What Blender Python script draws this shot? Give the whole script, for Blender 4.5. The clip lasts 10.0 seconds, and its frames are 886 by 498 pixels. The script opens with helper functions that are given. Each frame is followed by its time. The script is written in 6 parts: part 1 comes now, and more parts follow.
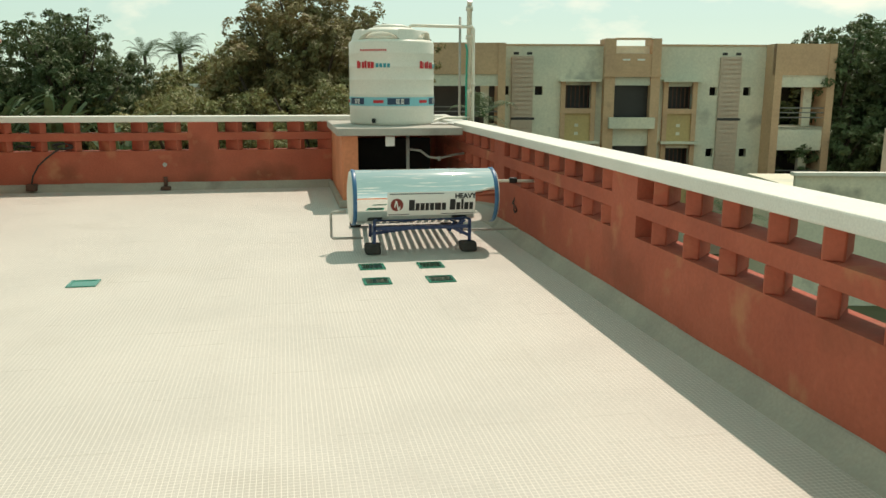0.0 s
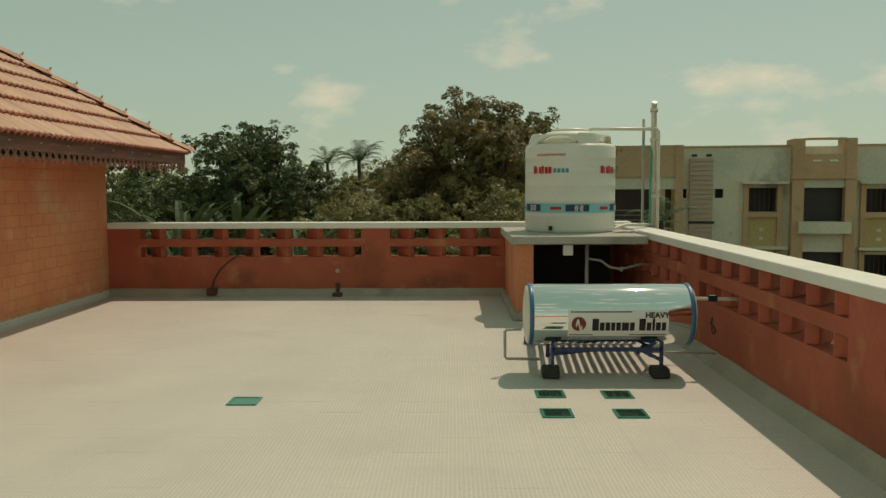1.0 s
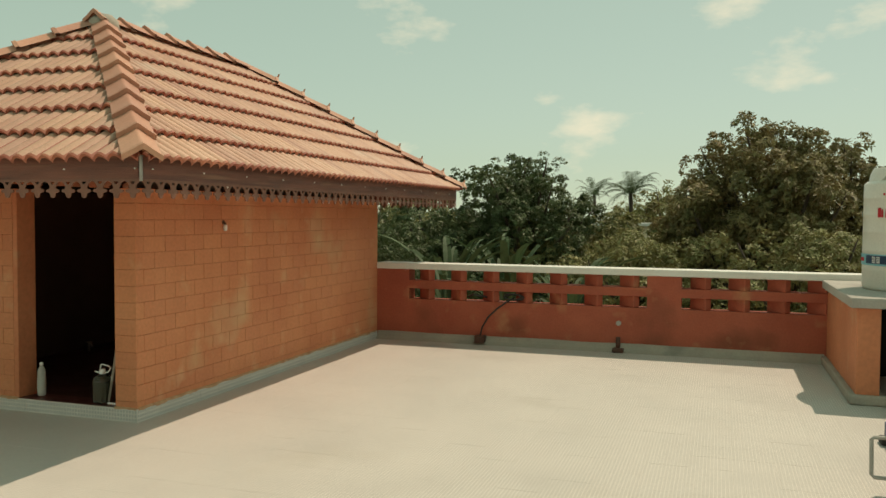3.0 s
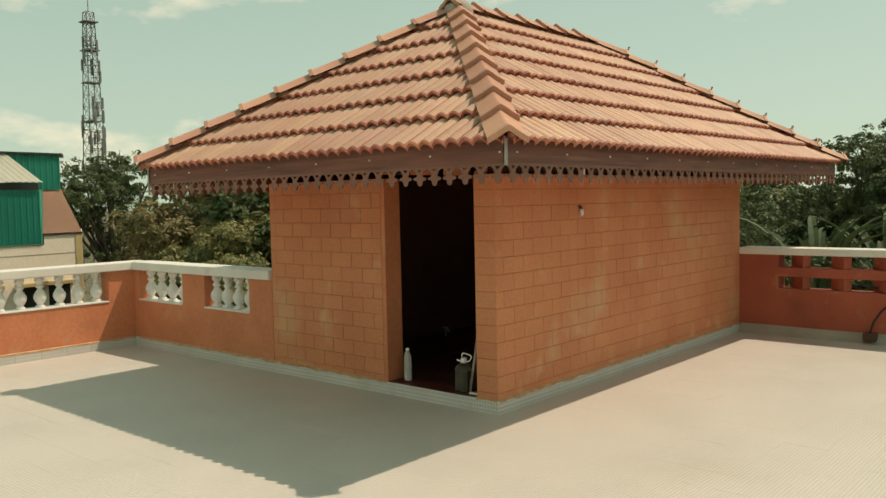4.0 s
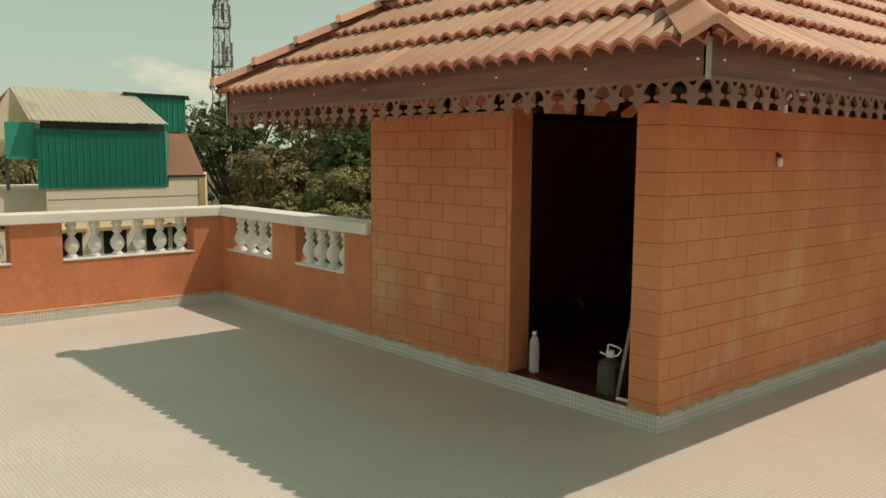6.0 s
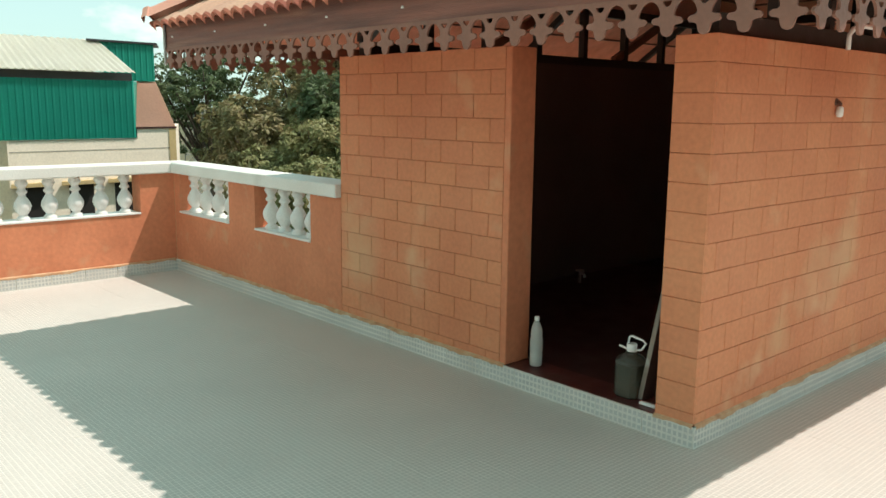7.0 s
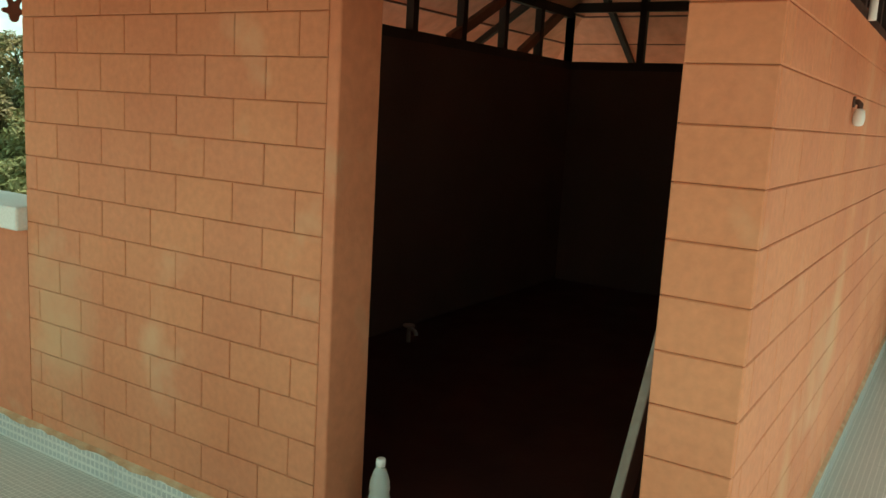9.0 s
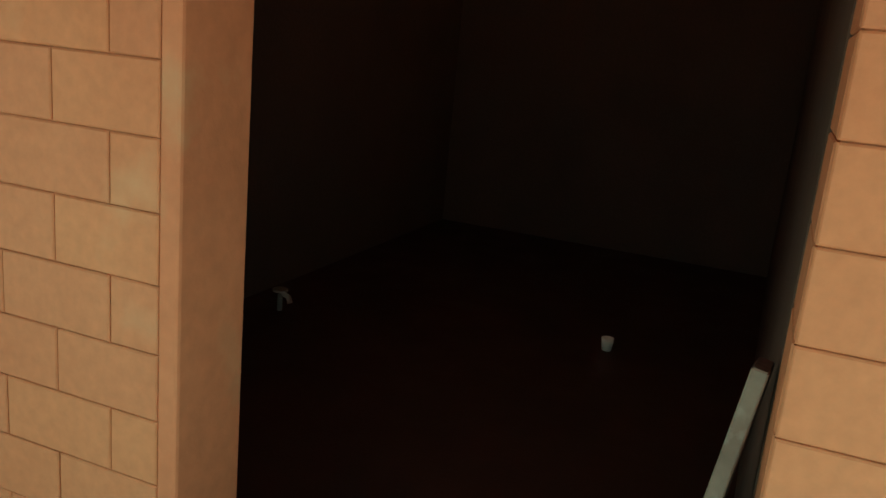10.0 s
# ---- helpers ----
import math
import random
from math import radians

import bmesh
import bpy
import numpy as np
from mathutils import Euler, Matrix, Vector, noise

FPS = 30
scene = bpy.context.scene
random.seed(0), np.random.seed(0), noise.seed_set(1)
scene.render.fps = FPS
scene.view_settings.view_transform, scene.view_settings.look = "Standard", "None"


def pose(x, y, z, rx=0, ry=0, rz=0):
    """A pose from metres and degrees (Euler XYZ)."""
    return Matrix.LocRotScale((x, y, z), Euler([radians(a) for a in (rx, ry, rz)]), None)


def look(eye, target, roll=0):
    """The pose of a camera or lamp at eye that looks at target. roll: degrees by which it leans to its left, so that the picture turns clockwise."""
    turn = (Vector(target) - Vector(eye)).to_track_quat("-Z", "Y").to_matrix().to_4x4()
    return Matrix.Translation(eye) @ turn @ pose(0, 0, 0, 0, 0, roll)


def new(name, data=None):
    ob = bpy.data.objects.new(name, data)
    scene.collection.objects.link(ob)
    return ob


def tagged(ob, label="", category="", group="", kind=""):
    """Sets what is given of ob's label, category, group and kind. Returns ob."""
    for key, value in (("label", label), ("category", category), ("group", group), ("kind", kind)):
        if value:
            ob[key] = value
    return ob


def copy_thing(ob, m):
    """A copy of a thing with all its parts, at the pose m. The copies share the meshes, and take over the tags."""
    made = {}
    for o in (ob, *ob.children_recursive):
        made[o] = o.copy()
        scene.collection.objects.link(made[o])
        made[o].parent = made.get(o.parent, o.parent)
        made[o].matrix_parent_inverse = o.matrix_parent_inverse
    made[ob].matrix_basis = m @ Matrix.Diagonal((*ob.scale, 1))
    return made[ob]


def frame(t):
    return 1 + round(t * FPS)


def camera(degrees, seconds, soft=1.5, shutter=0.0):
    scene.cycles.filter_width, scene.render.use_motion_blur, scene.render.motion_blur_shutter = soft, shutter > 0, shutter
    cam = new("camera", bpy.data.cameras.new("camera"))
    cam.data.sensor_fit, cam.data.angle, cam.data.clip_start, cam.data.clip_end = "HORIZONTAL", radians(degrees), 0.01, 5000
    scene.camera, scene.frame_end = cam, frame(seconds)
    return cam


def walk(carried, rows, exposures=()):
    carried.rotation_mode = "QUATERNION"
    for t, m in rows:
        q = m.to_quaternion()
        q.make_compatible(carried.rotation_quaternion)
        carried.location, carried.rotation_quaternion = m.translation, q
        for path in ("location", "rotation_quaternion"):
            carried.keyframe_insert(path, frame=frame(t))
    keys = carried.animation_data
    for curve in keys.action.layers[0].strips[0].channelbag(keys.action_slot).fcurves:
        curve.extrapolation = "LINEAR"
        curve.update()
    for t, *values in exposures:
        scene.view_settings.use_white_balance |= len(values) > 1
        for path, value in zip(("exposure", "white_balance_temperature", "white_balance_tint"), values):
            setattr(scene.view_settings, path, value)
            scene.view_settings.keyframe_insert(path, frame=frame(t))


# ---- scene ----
cam = camera(56.5, 10.0)
PATH = [
    (0, (5.287, -7.907, 1.62), (5.659, -5.982, 1.226), 0.2),
    (0.5, (5.271, -7.543, 1.647), (5.45, -5.57, 1.375), -0.1),
    (1, (5.266, -7.168, 1.655), (5.24, -5.174, 1.504), -0.2),
    (1.5, (5.214, -6.797, 1.704), (5.027, -4.807, 1.639), 0.3),
    (2, (5.069, -6.456, 1.721), (4.821, -4.472, 1.673), 0.6),
    (2.2, (5.015, -6.323, 1.716), (4.756, -4.34, 1.67), 0.6),
    (3.3, (4.587, -5.725, 1.848), (3.718, -3.927, 1.746), -0.1),
    (3.5, (4.454, -5.633, 1.851), (3.424, -3.922, 1.748), -0.5),
    (4, (4.169, -5.46, 1.82), (2.859, -3.954, 1.701), -1.2),
    (4.5, (3.866, -5.17, 1.824), (2.405, -3.811, 1.682), -1.3),
    (5, (3.514, -4.924, 1.794), (2.007, -3.617, 1.645), -0.4),
    (5.5, (3.226, -4.602, 1.743), (1.716, -3.304, 1.562), 0.5),
    (7, (2.059, -3.557, 1.678), (0.596, -2.236, 1.338), 0.6),
    (7.5, (1.618, -3.226, 1.653), (0.258, -1.803, 1.297), 1.3),
    (8, (1.223, -2.871, 1.632), (-0.027, -1.347, 1.29), 1.9),
    (8.5, (0.816, -2.426, 1.623), (-0.35, -0.835, 1.295), 2.4),
    (9, (0.4, -2.028, 1.604), (-0.654, -0.36, 1.279), 3.3),
    (9.5, (0.045, -1.605, 1.583), (-0.862, 0.141, 1.250), 4.0),
    (10, (-0.289, -1.211, 1.547), (-0.994, 0.572, 1.068), 5.5),
]
EXPOSURE = [(0.0, 0.24, 7100, 16), (0.5, -0.38, 7800, 14), (1.5, -0.56, 8000, 14), (2.0, -0.54, 8000, 13), (3.5, 0.0, 7900, 17), (5.0, -0.12, 8100, 20), (5.5, -0.34, 8300, 23),
            (7.0, 0.60, 6400, 16), (7.5, 0.78, 6300, 12), (8.0, 0.92, 6300, 6), (9.0, 0.84, 6600, 3), (10.0, 0.84, 6500, -3)]
walk(cam, [(t, look(e, g, r)) for t, e, g, r in PATH], EXPOSURE)

# ---- daylight ----
TO_SUN = Vector((0.725, 1.035, 2.18)).normalized()
SUN_EL = math.asin(TO_SUN.z)
SUN_AZ = math.atan2(TO_SUN.x, TO_SUN.y)

world = bpy.data.worlds.new("sky")
scene.world = world
world.use_nodes = True
wn, wl = world.node_tree.nodes, world.node_tree.links
wn.clear()
sky = wn.new("ShaderNodeTexSky")
sky.sky_type = 'NISHITA'
sky.sun_disc = False
sky.sun_elevation, sky.sun_rotation = SUN_EL, SUN_AZ
sky.air_density, sky.dust_density, sky.ozone_density = 1.0, 0.4, 1.6
coord = wn.new("ShaderNodeTexCoord")
stretch = wn.new("ShaderNodeMapping")
stretch.inputs["Scale"].default_value = (1.0, 1.0, 2.2)
cloud = wn.new("ShaderNodeTexNoise")
cloud.inputs["Scale"].default_value = 4.2
cloud.inputs["Detail"].default_value = 7.0
cloud.inputs["Roughness"].default_value = 0.55
ramp = wn.new("ShaderNodeValToRGB")
ramp.color_ramp.elements[0].position, ramp.color_ramp.elements[1].position = 0.555, 0.66
ramp.color_ramp.elements[0].color, ramp.color_ramp.elements[1].color = (0, 0, 0, 1), (0.75, 0.75, 0.75, 1)
hue = wn.new("ShaderNodeHueSaturation")
hue.inputs["Saturation"].default_value = 0.5
mix = wn.new("ShaderNodeMix")
mix.data_type = 'RGBA'
mix.inputs[7].default_value = (6.2, 6.3, 5.2, 1)
haze = wn.new("ShaderNodeMix")
haze.data_type = 'RGBA'
haze.inputs[0].default_value = 0.66
haze.inputs[7].default_value = (1.8, 3.6, 2.8, 1)
back = wn.new("ShaderNodeBackground")
back.inputs["Strength"].default_value = 0.15
wout = wn.new("ShaderNodeOutputWorld")
wl.new(coord.outputs["Generated"], stretch.inputs["Vector"])
wl.new(stretch.outputs["Vector"], cloud.inputs["Vector"])
wl.new(cloud.outputs["Fac"], ramp.inputs["Fac"])
wl.new(sky.outputs["Color"], hue.inputs["Color"])
wl.new(hue.outputs["Color"], haze.inputs[6])
wl.new(haze.outputs[2], mix.inputs[6])
wl.new(ramp.outputs["Color"], mix.inputs[0])
wl.new(mix.outputs[2], back.inputs["Color"])
wl.new(back.outputs["Background"], wout.inputs["Surface"])

sun = new("sun", bpy.data.lights.new("sun", 'SUN'))
sun.data.energy, sun.data.angle, sun.data.color = 2.9, radians(0.6), (1.0, 0.93, 0.82)
sun.matrix_world = look(TO_SUN * 60, (0, 0, 0))


# ---- materials ----
def mat(name, a, b, scale=3.0, rough=0.7, bump=0.1, fine=60.0, metal=0.0, stain=None, stain_at=0.62,
        vary=0.0, island=0.0, spec=0.5, stretch_z=1.0, squares=None, pale=None):
    """A painted, fired or cast surface: two colours mixed by a broad noise, a fine grain, stains and relief.
    squares: pitch, groove share and groove colour of a small square pattern in the floor's plane."""
    m = bpy.data.materials.new(name)
    m.use_nodes = True
    n, k = m.node_tree.nodes, m.node_tree.links
    p = n["Principled BSDF"]
    p.inputs["Metallic"].default_value = metal
    p.inputs["Specular IOR Level"].default_value = spec
    geo = n.new("ShaderNodeNewGeometry")
    place = n.new("ShaderNodeMapping")
    place.inputs["Scale"].default_value = (1, 1, stretch_z)
    k.new(geo.outputs["Position"], place.inputs["Vector"])

    def noise_at(s, d=4.0):
        t = n.new("ShaderNodeTexNoise")
        t.inputs["Scale"].default_value, t.inputs["Detail"].default_value = s, d
        k.new(place.outputs["Vector"], t.inputs["Vector"])
        return t.outputs["Fac"]

    def mixed(f, c, d):
        t = n.new("ShaderNodeMix")
        t.data_type = 'RGBA'
        for socket, value in ((t.inputs[0], f), (t.inputs[6], c), (t.inputs[7], d)):
            if isinstance(value, (tuple, float)):
                socket.default_value = (*value, 1) if isinstance(value, tuple) else value
            else:
                k.new(value, socket)
        return t.outputs[2]

    def math_node(op, x, y=None):
        t = n.new("ShaderNodeMath")
        t.operation = op
        for socket, value in ((t.inputs[0], x), (t.inputs[1], y)):
            if value is None:
                continue
            if isinstance(value, (int, float)):
                socket.default_value = value
            else:
                k.new(value, socket)
        return t.outputs[0]

    def steep(f, lo, hi):
        t = n.new("ShaderNodeMapRange")
        t.inputs[1].default_value, t.inputs[2].default_value = lo, hi
        k.new(f, t.inputs[0])
        return t.outputs[0]

    col = mixed(steep(noise_at(scale), 0.3, 0.7), a, b)
    grain = noise_at(fine, 6.0)
    grey = n.new("ShaderNodeHueSaturation")
    k.new(math_node('ADD', math_node('MULTIPLY', grain, 0.35), 0.825), grey.inputs["Value"])
    k.new(col, grey.inputs["Color"])
    col = grey.outputs["Color"]
    if stain:
        col = mixed(steep(noise_at(scale * 0.37 + 0.4, 8.0), stain_at, stain_at + 0.14), col, stain)
    if pale:
        col = mixed(steep(noise_at(scale * 1.7, 9.0), 0.60, 0.74), col, pale)
    for amount, source in ((vary, "object"), (island, "island")):
        if amount:
            if source == "object":
                rnd = n.new("ShaderNodeObjectInfo").outputs["Random"]
            else:
                rnd = geo.outputs["Random Per Island"]
            hs = n.new("ShaderNodeHueSaturation")
            k.new(math_node('ADD', math_node('MULTIPLY', rnd, amount), 1 - amount / 2), hs.inputs["Value"])
            k.new(math_node('ADD', math_node('MULTIPLY', rnd, amount * 0.05), 0.5 - amount * 0.025), hs.inputs["Hue"])
            k.new(col, hs.inputs["Color"])
            col = hs.outputs["Color"]
    height = grain
    if squares:
        pitch, share, groove = squares
        sep = n.new("ShaderNodeSeparateXYZ")
        k.new(geo.outputs["Position"], sep.inputs[0])
        tri = [math_node('ABSOLUTE', math_node('SUBTRACT', math_node('FRACT', math_node('DIVIDE', sep.outputs[i], pitch)), 0.5))
               for i in range(2)]
        edge = math_node('MAXIMUM', tri[0], tri[1])
        mask = steep(edge, 0.5 - share, 0.5 - share + 0.05)
        worn = math_node('MULTIPLY', mask, steep(noise_at(1.3), 0.15, 0.5))
        col = mixed(worn, col, groove)
        height = math_node('SUBTRACT', math_node('MULTIPLY', grain, 0.3), mask)
    k.new(col, p.inputs["Base Color"])
    k.new(math_node('ADD', math_node('MULTIPLY', noise_at(scale * 2.3), 0.3), rough - 0.15), p.inputs["Roughness"])
    if bump:
        bp = n.new("ShaderNodeBump")
        bp.inputs["Strength"].default_value, bp.inputs["Distance"].default_value = bump, 0.01
        k.new(height, bp.inputs["Height"])
        k.new(bp.outputs["Normal"], p.inputs["Normal"])
    return m


def plain(name, c, rough=0.5, metal=0.0, trans=0.0, ior=1.45, alpha=1.0):
    m = bpy.data.materials.new(name)
    m.use_nodes = True
    p = m.node_tree.nodes["Principled BSDF"]
    p.inputs["Base Color"].default_value = (*c, 1)
    p.inputs["Roughness"].default_value, p.inputs["Metallic"].default_value = rough, metal
    p.inputs["Transmission Weight"].default_value, p.inputs["IOR"].default_value = trans, ior
    return m


M_BLOCK = mat("ochre_painted_block", (0.68, 0.275, 0.140), (0.60, 0.215, 0.105), 1.5, 0.75, 0.22, 34, stain=(0.64, 0.36, 0.20), stain_at=0.60, vary=0.06, spec=0.3, pale=(0.68, 0.355, 0.20))
M_JOINT = mat("block_joint", (0.56, 0.215, 0.108), (0.34, 0.122, 0.060), 1.3, 0.9, 0.2, 90, spec=0.2)
M_PLASTER = mat("ochre_painted_plaster", (0.68, 0.250, 0.128), (0.57, 0.195, 0.097), 1.9, 0.75, 0.22, 24, stain=(0.40, 0.14, 0.070), stain_at=0.60, pale=(0.62, 0.32, 0.18), spec=0.3)
M_PARAPET = mat("red_ochre_parapet_paint", (0.47, 0.120, 0.070), (0.37, 0.088, 0.053), 1.7, 0.75, 0.4, 38, stain=(0.26, 0.075, 0.042), stain_at=0.58, pale=(0.48, 0.19, 0.10), spec=0.3)
M_CAP = mat("white_painted_coping", (0.78, 0.76, 0.70), (0.70, 0.68, 0.62), 2.5, 0.6, 0.15, 80, stain=(0.52, 0.49, 0.43), stain_at=0.68)
M_WHITE = mat("white_gloss_paint", (0.80, 0.79, 0.75), (0.74, 0.73, 0.69), 4.0, 0.4, 0.05, 80)
M_FLOOR = mat("cream_mosaic_tile", (0.555, 0.514, 0.462), (0.49, 0.457, 0.412), 0.9, 0.6, 0.35, 45, stain=(0.47, 0.43, 0.375), stain_at=0.6, vary=0.03, squares=(0.0254, 0.09, (0.73, 0.68, 0.61)))
M_GROUT = mat("tile_grout", (0.66, 0.61, 0.54), (0.57, 0.53, 0.47), 3, 0.9, 0.2, 80)
M_PLINTH = mat("plinth_tile", (0.70, 0.68, 0.62), (0.62, 0.60, 0.54), 3, 0.5, 0.1, 60, stain=(0.40, 0.36, 0.30), stain_at=0.63, vary=0.1)
M_PLSQ = mat("plinth_square", (0.46, 0.46, 0.44), (0.52, 0.52, 0.49), 5, 0.5, 0.05, 60)
M_CEMENT = mat("cement_fillet", (0.43, 0.38, 0.31), (0.34, 0.30, 0.25), 2.5, 0.85, 0.4, 50, stain=(0.22, 0.20, 0.17), stain_at=0.6)
M_SLAB = mat("concrete_slab", (0.45, 0.42, 0.37), (0.37, 0.34, 0.30), 2.5, 0.85, 0.3, 50, stain=(0.25, 0.23, 0.20))
M_TILE = mat("terracotta_roof_tile", (0.62, 0.375, 0.27), (0.55, 0.30, 0.205), 2.4, 0.6, 0.25, 60, stain=(0.62, 0.44, 0.33), stain_at=0.60, vary=0.2, spec=0.45)
M_TILERED = mat("red_lip_and_valley_shade", (0.45, 0.15, 0.092), (0.36, 0.11, 0.068), 2.4, 0.6, 0.25, 60, vary=0.2, spec=0.4)
M_CAPTILE = mat("terracotta_ridge_cap", (0.57, 0.30, 0.205), (0.50, 0.24, 0.16), 1.6, 0.6, 0.2, 60, vary=0.16, spec=0.4)
M_LINER = mat("terracotta_ceiling_tile", (0.84, 0.36, 0.25), (0.74, 0.29, 0.19), 5, 0.75, 0.5, 14, vary=0.15)
M_WOOD = mat("stained_fascia_wood", (0.24, 0.082, 0.052), (0.12, 0.042, 0.028), 1.6, 0.5, 0.4, 14, stain=(0.27, 0.12, 0.075), stain_at=0.56, stretch_z=16)
M_LACE = mat("fretwork_wood", (0.27, 0.115, 0.075), (0.18, 0.075, 0.050), 4, 0.55, 0.2, 60)
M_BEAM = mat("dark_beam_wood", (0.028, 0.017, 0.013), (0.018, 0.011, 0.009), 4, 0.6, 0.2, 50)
M_INNER = mat("shade_dark_inner_wall", (0.13, 0.085, 0.068), (0.10, 0.066, 0.054), 1.5, 0.9, 0.2, 50, spec=0.15)
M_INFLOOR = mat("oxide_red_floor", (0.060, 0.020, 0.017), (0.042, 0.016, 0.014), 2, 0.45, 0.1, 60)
M_SILL = mat("red_oxide_sill", (0.13, 0.026, 0.022), (0.075, 0.022, 0.018), 6, 0.35, 0.15, 50, stain=(0.10, 0.06, 0.045), stain_at=0.6)
M_PLANK = mat("dark_red_plank", (0.085, 0.034, 0.028), (0.05, 0.024, 0.02), 3, 0.6, 0.3, 40, stretch_z=0.2)
M_PLANKEDGE = mat("worn_plank_edge", (0.30, 0.25, 0.20), (0.20, 0.15, 0.12), 7, 0.7, 0.3, 40, stain=(0.16, 0.10, 0.08), stain_at=0.56, pale=(0.42, 0.39, 0.34))
M_TANK = mat("cream_tank_plastic", (0.76, 0.74, 0.66), (0.72, 0.70, 0.62), 2, 0.42, 0.03, 60)
M_STEEL = plain("polished_steel", (0.86, 0.87, 0.86), 0.06, 1.0)
M_BLUE = mat("blue_paint", (0.035, 0.15, 0.30), (0.03, 0.12, 0.25), 6, 0.4, 0.05, 80)
M_NAVY = mat("dark_blue_frame_paint", (0.02, 0.045, 0.13), (0.03, 0.06, 0.16), 6, 0.4, 0.05, 80)
M_STONE = mat("dark_footing", (0.055, 0.05, 0.045), (0.035, 0.032, 0.03), 9, 0.9, 0.6, 30)
M_TUBE = plain("dark_collector_glass", (0.03, 0.022, 0.02), 0.08)
M_PVC = mat("cream_pvc_pipe", (0.72, 0.68, 0.58), (0.64, 0.60, 0.51), 5, 0.4, 0.03, 60)
M_GREYPIPE = mat("grey_pipe", (0.42, 0.40, 0.36), (0.33, 0.31, 0.28), 5, 0.5, 0.05, 60)
M_RED = plain("red_print", (0.55, 0.03, 0.04), 0.5)
M_TEAL = plain("teal_print", (0.03, 0.30, 0.36), 0.5)
M_CYAN = plain("light_blue_print", (0.22, 0.55, 0.62), 0.5)
M_NAVYP = plain("navy_print", (0.02, 0.05, 0.10), 0.5)
M_BLACK = plain("black_print", (0.015, 0.015, 0.015), 0.5)
M_STICKER = plain("white_sticker", (0.82, 0.81, 0.77), 0.45)
M_GREENGLASS = plain("green_skylight_glass", (0.03, 0.21, 0.145), 0.06)
M_DARKGLASS = plain("dark_skylight_glass", (0.02, 0.045, 0.03), 0.05)
M_PET = plain("clear_bottle_plastic", (0.84, 0.84, 0.78), 0.12, 0.0, 0.6, 1.35)
M_RUBBER = mat("black_hose", (0.02, 0.018, 0.016), (0.035, 0.03, 0.026), 8, 0.5, 0.05, 60)
M_BROWNPIPE = mat("rusty_brown_pipe", (0.12, 0.05, 0.03), (0.08, 0.035, 0.025), 8, 0.7, 0.2, 60)
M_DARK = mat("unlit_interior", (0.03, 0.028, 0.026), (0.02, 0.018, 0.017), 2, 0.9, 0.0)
M_APT = mat("stained_apartment_plaster", (0.78, 0.72, 0.58), (0.60, 0.60, 0.50), 0.45, 0.85, 0.15, 9, stain=(0.30, 0.28, 0.24), stain_at=0.59, spec=0.2)
M_APTORANGE = mat("faded_orange_plaster", (0.66, 0.43, 0.27), (0.54, 0.35, 0.23), 0.5, 0.85, 0.15, 9, stain=(0.22, 0.16, 0.12), stain_at=0.64, spec=0.2)
M_APTYELLOW = mat("ochre_panel", (0.58, 0.43, 0.21), (0.50, 0.37, 0.19), 0.6, 0.85, 0.1, 9, spec=0.2)
M_APTLOUVRE = mat("louvred_duct", (0.60, 0.48, 0.39), (0.53, 0.42, 0.34), 0.8, 0.8, 0.1, 9, spec=0.2)
M_APTDARK = mat("dark_window_and_shade", (0.022, 0.02, 0.02), (0.035, 0.03, 0.028), 1, 0.4, 0.0)
M_SHEETGREEN = mat("green_sheet_metal", (0.008, 0.37, 0.265), (0.007, 0.33, 0.235), 0.6, 0.45, 0.0, 20)
M_SHEETWHITE = mat("pale_sheet_roof", (0.82, 0.80, 0.70), (0.74, 0.72, 0.62), 0.8, 0.5, 0.0, 20, stain=(0.62, 0.58, 0.50), stain_at=0.62)
M_CREAM = mat("cream_plaster", (0.88, 0.77, 0.63), (0.82, 0.71, 0.57), 0.5, 0.8, 0.1, 12)
M_PINK = mat("salmon_roof_sheet", (0.50, 0.29, 0.20), (0.45, 0.26, 0.18), 0.5, 0.75, 0.1, 12)
M_LATTICE = mat("galvanised_steel", (0.24, 0.24, 0.23), (0.17, 0.17, 0.165), 1, 0.5, 0.0, metal=0.4)
M_GROUND = mat("scrub_ground", (0.09, 0.10, 0.04), (0.15, 0.12, 0.07), 0.08, 0.95, 0.3, 1.2)
M_BARK = mat("bark", (0.10, 0.075, 0.055), (0.07, 0.05, 0.04), 2, 0.95, 0.5, 12)
def leafy(m, share=0.22):
    """Lets part of the light through a leaf material."""
    n, k = m.node_tree.nodes, m.node_tree.links
    p = n["Principled BSDF"]
    through_leaf = n.new("ShaderNodeBsdfTranslucent")
    k.new(p.inputs["Base Color"].links[0].from_socket, through_leaf.inputs["Color"])
    both = n.new("ShaderNodeMixShader")
    both.inputs[0].default_value = share
    k.new(p.outputs[0], both.inputs[1])
    k.new(through_leaf.outputs[0], both.inputs[2])
    k.new(both.outputs[0], n["Material Output"].inputs["Surface"])
    return m


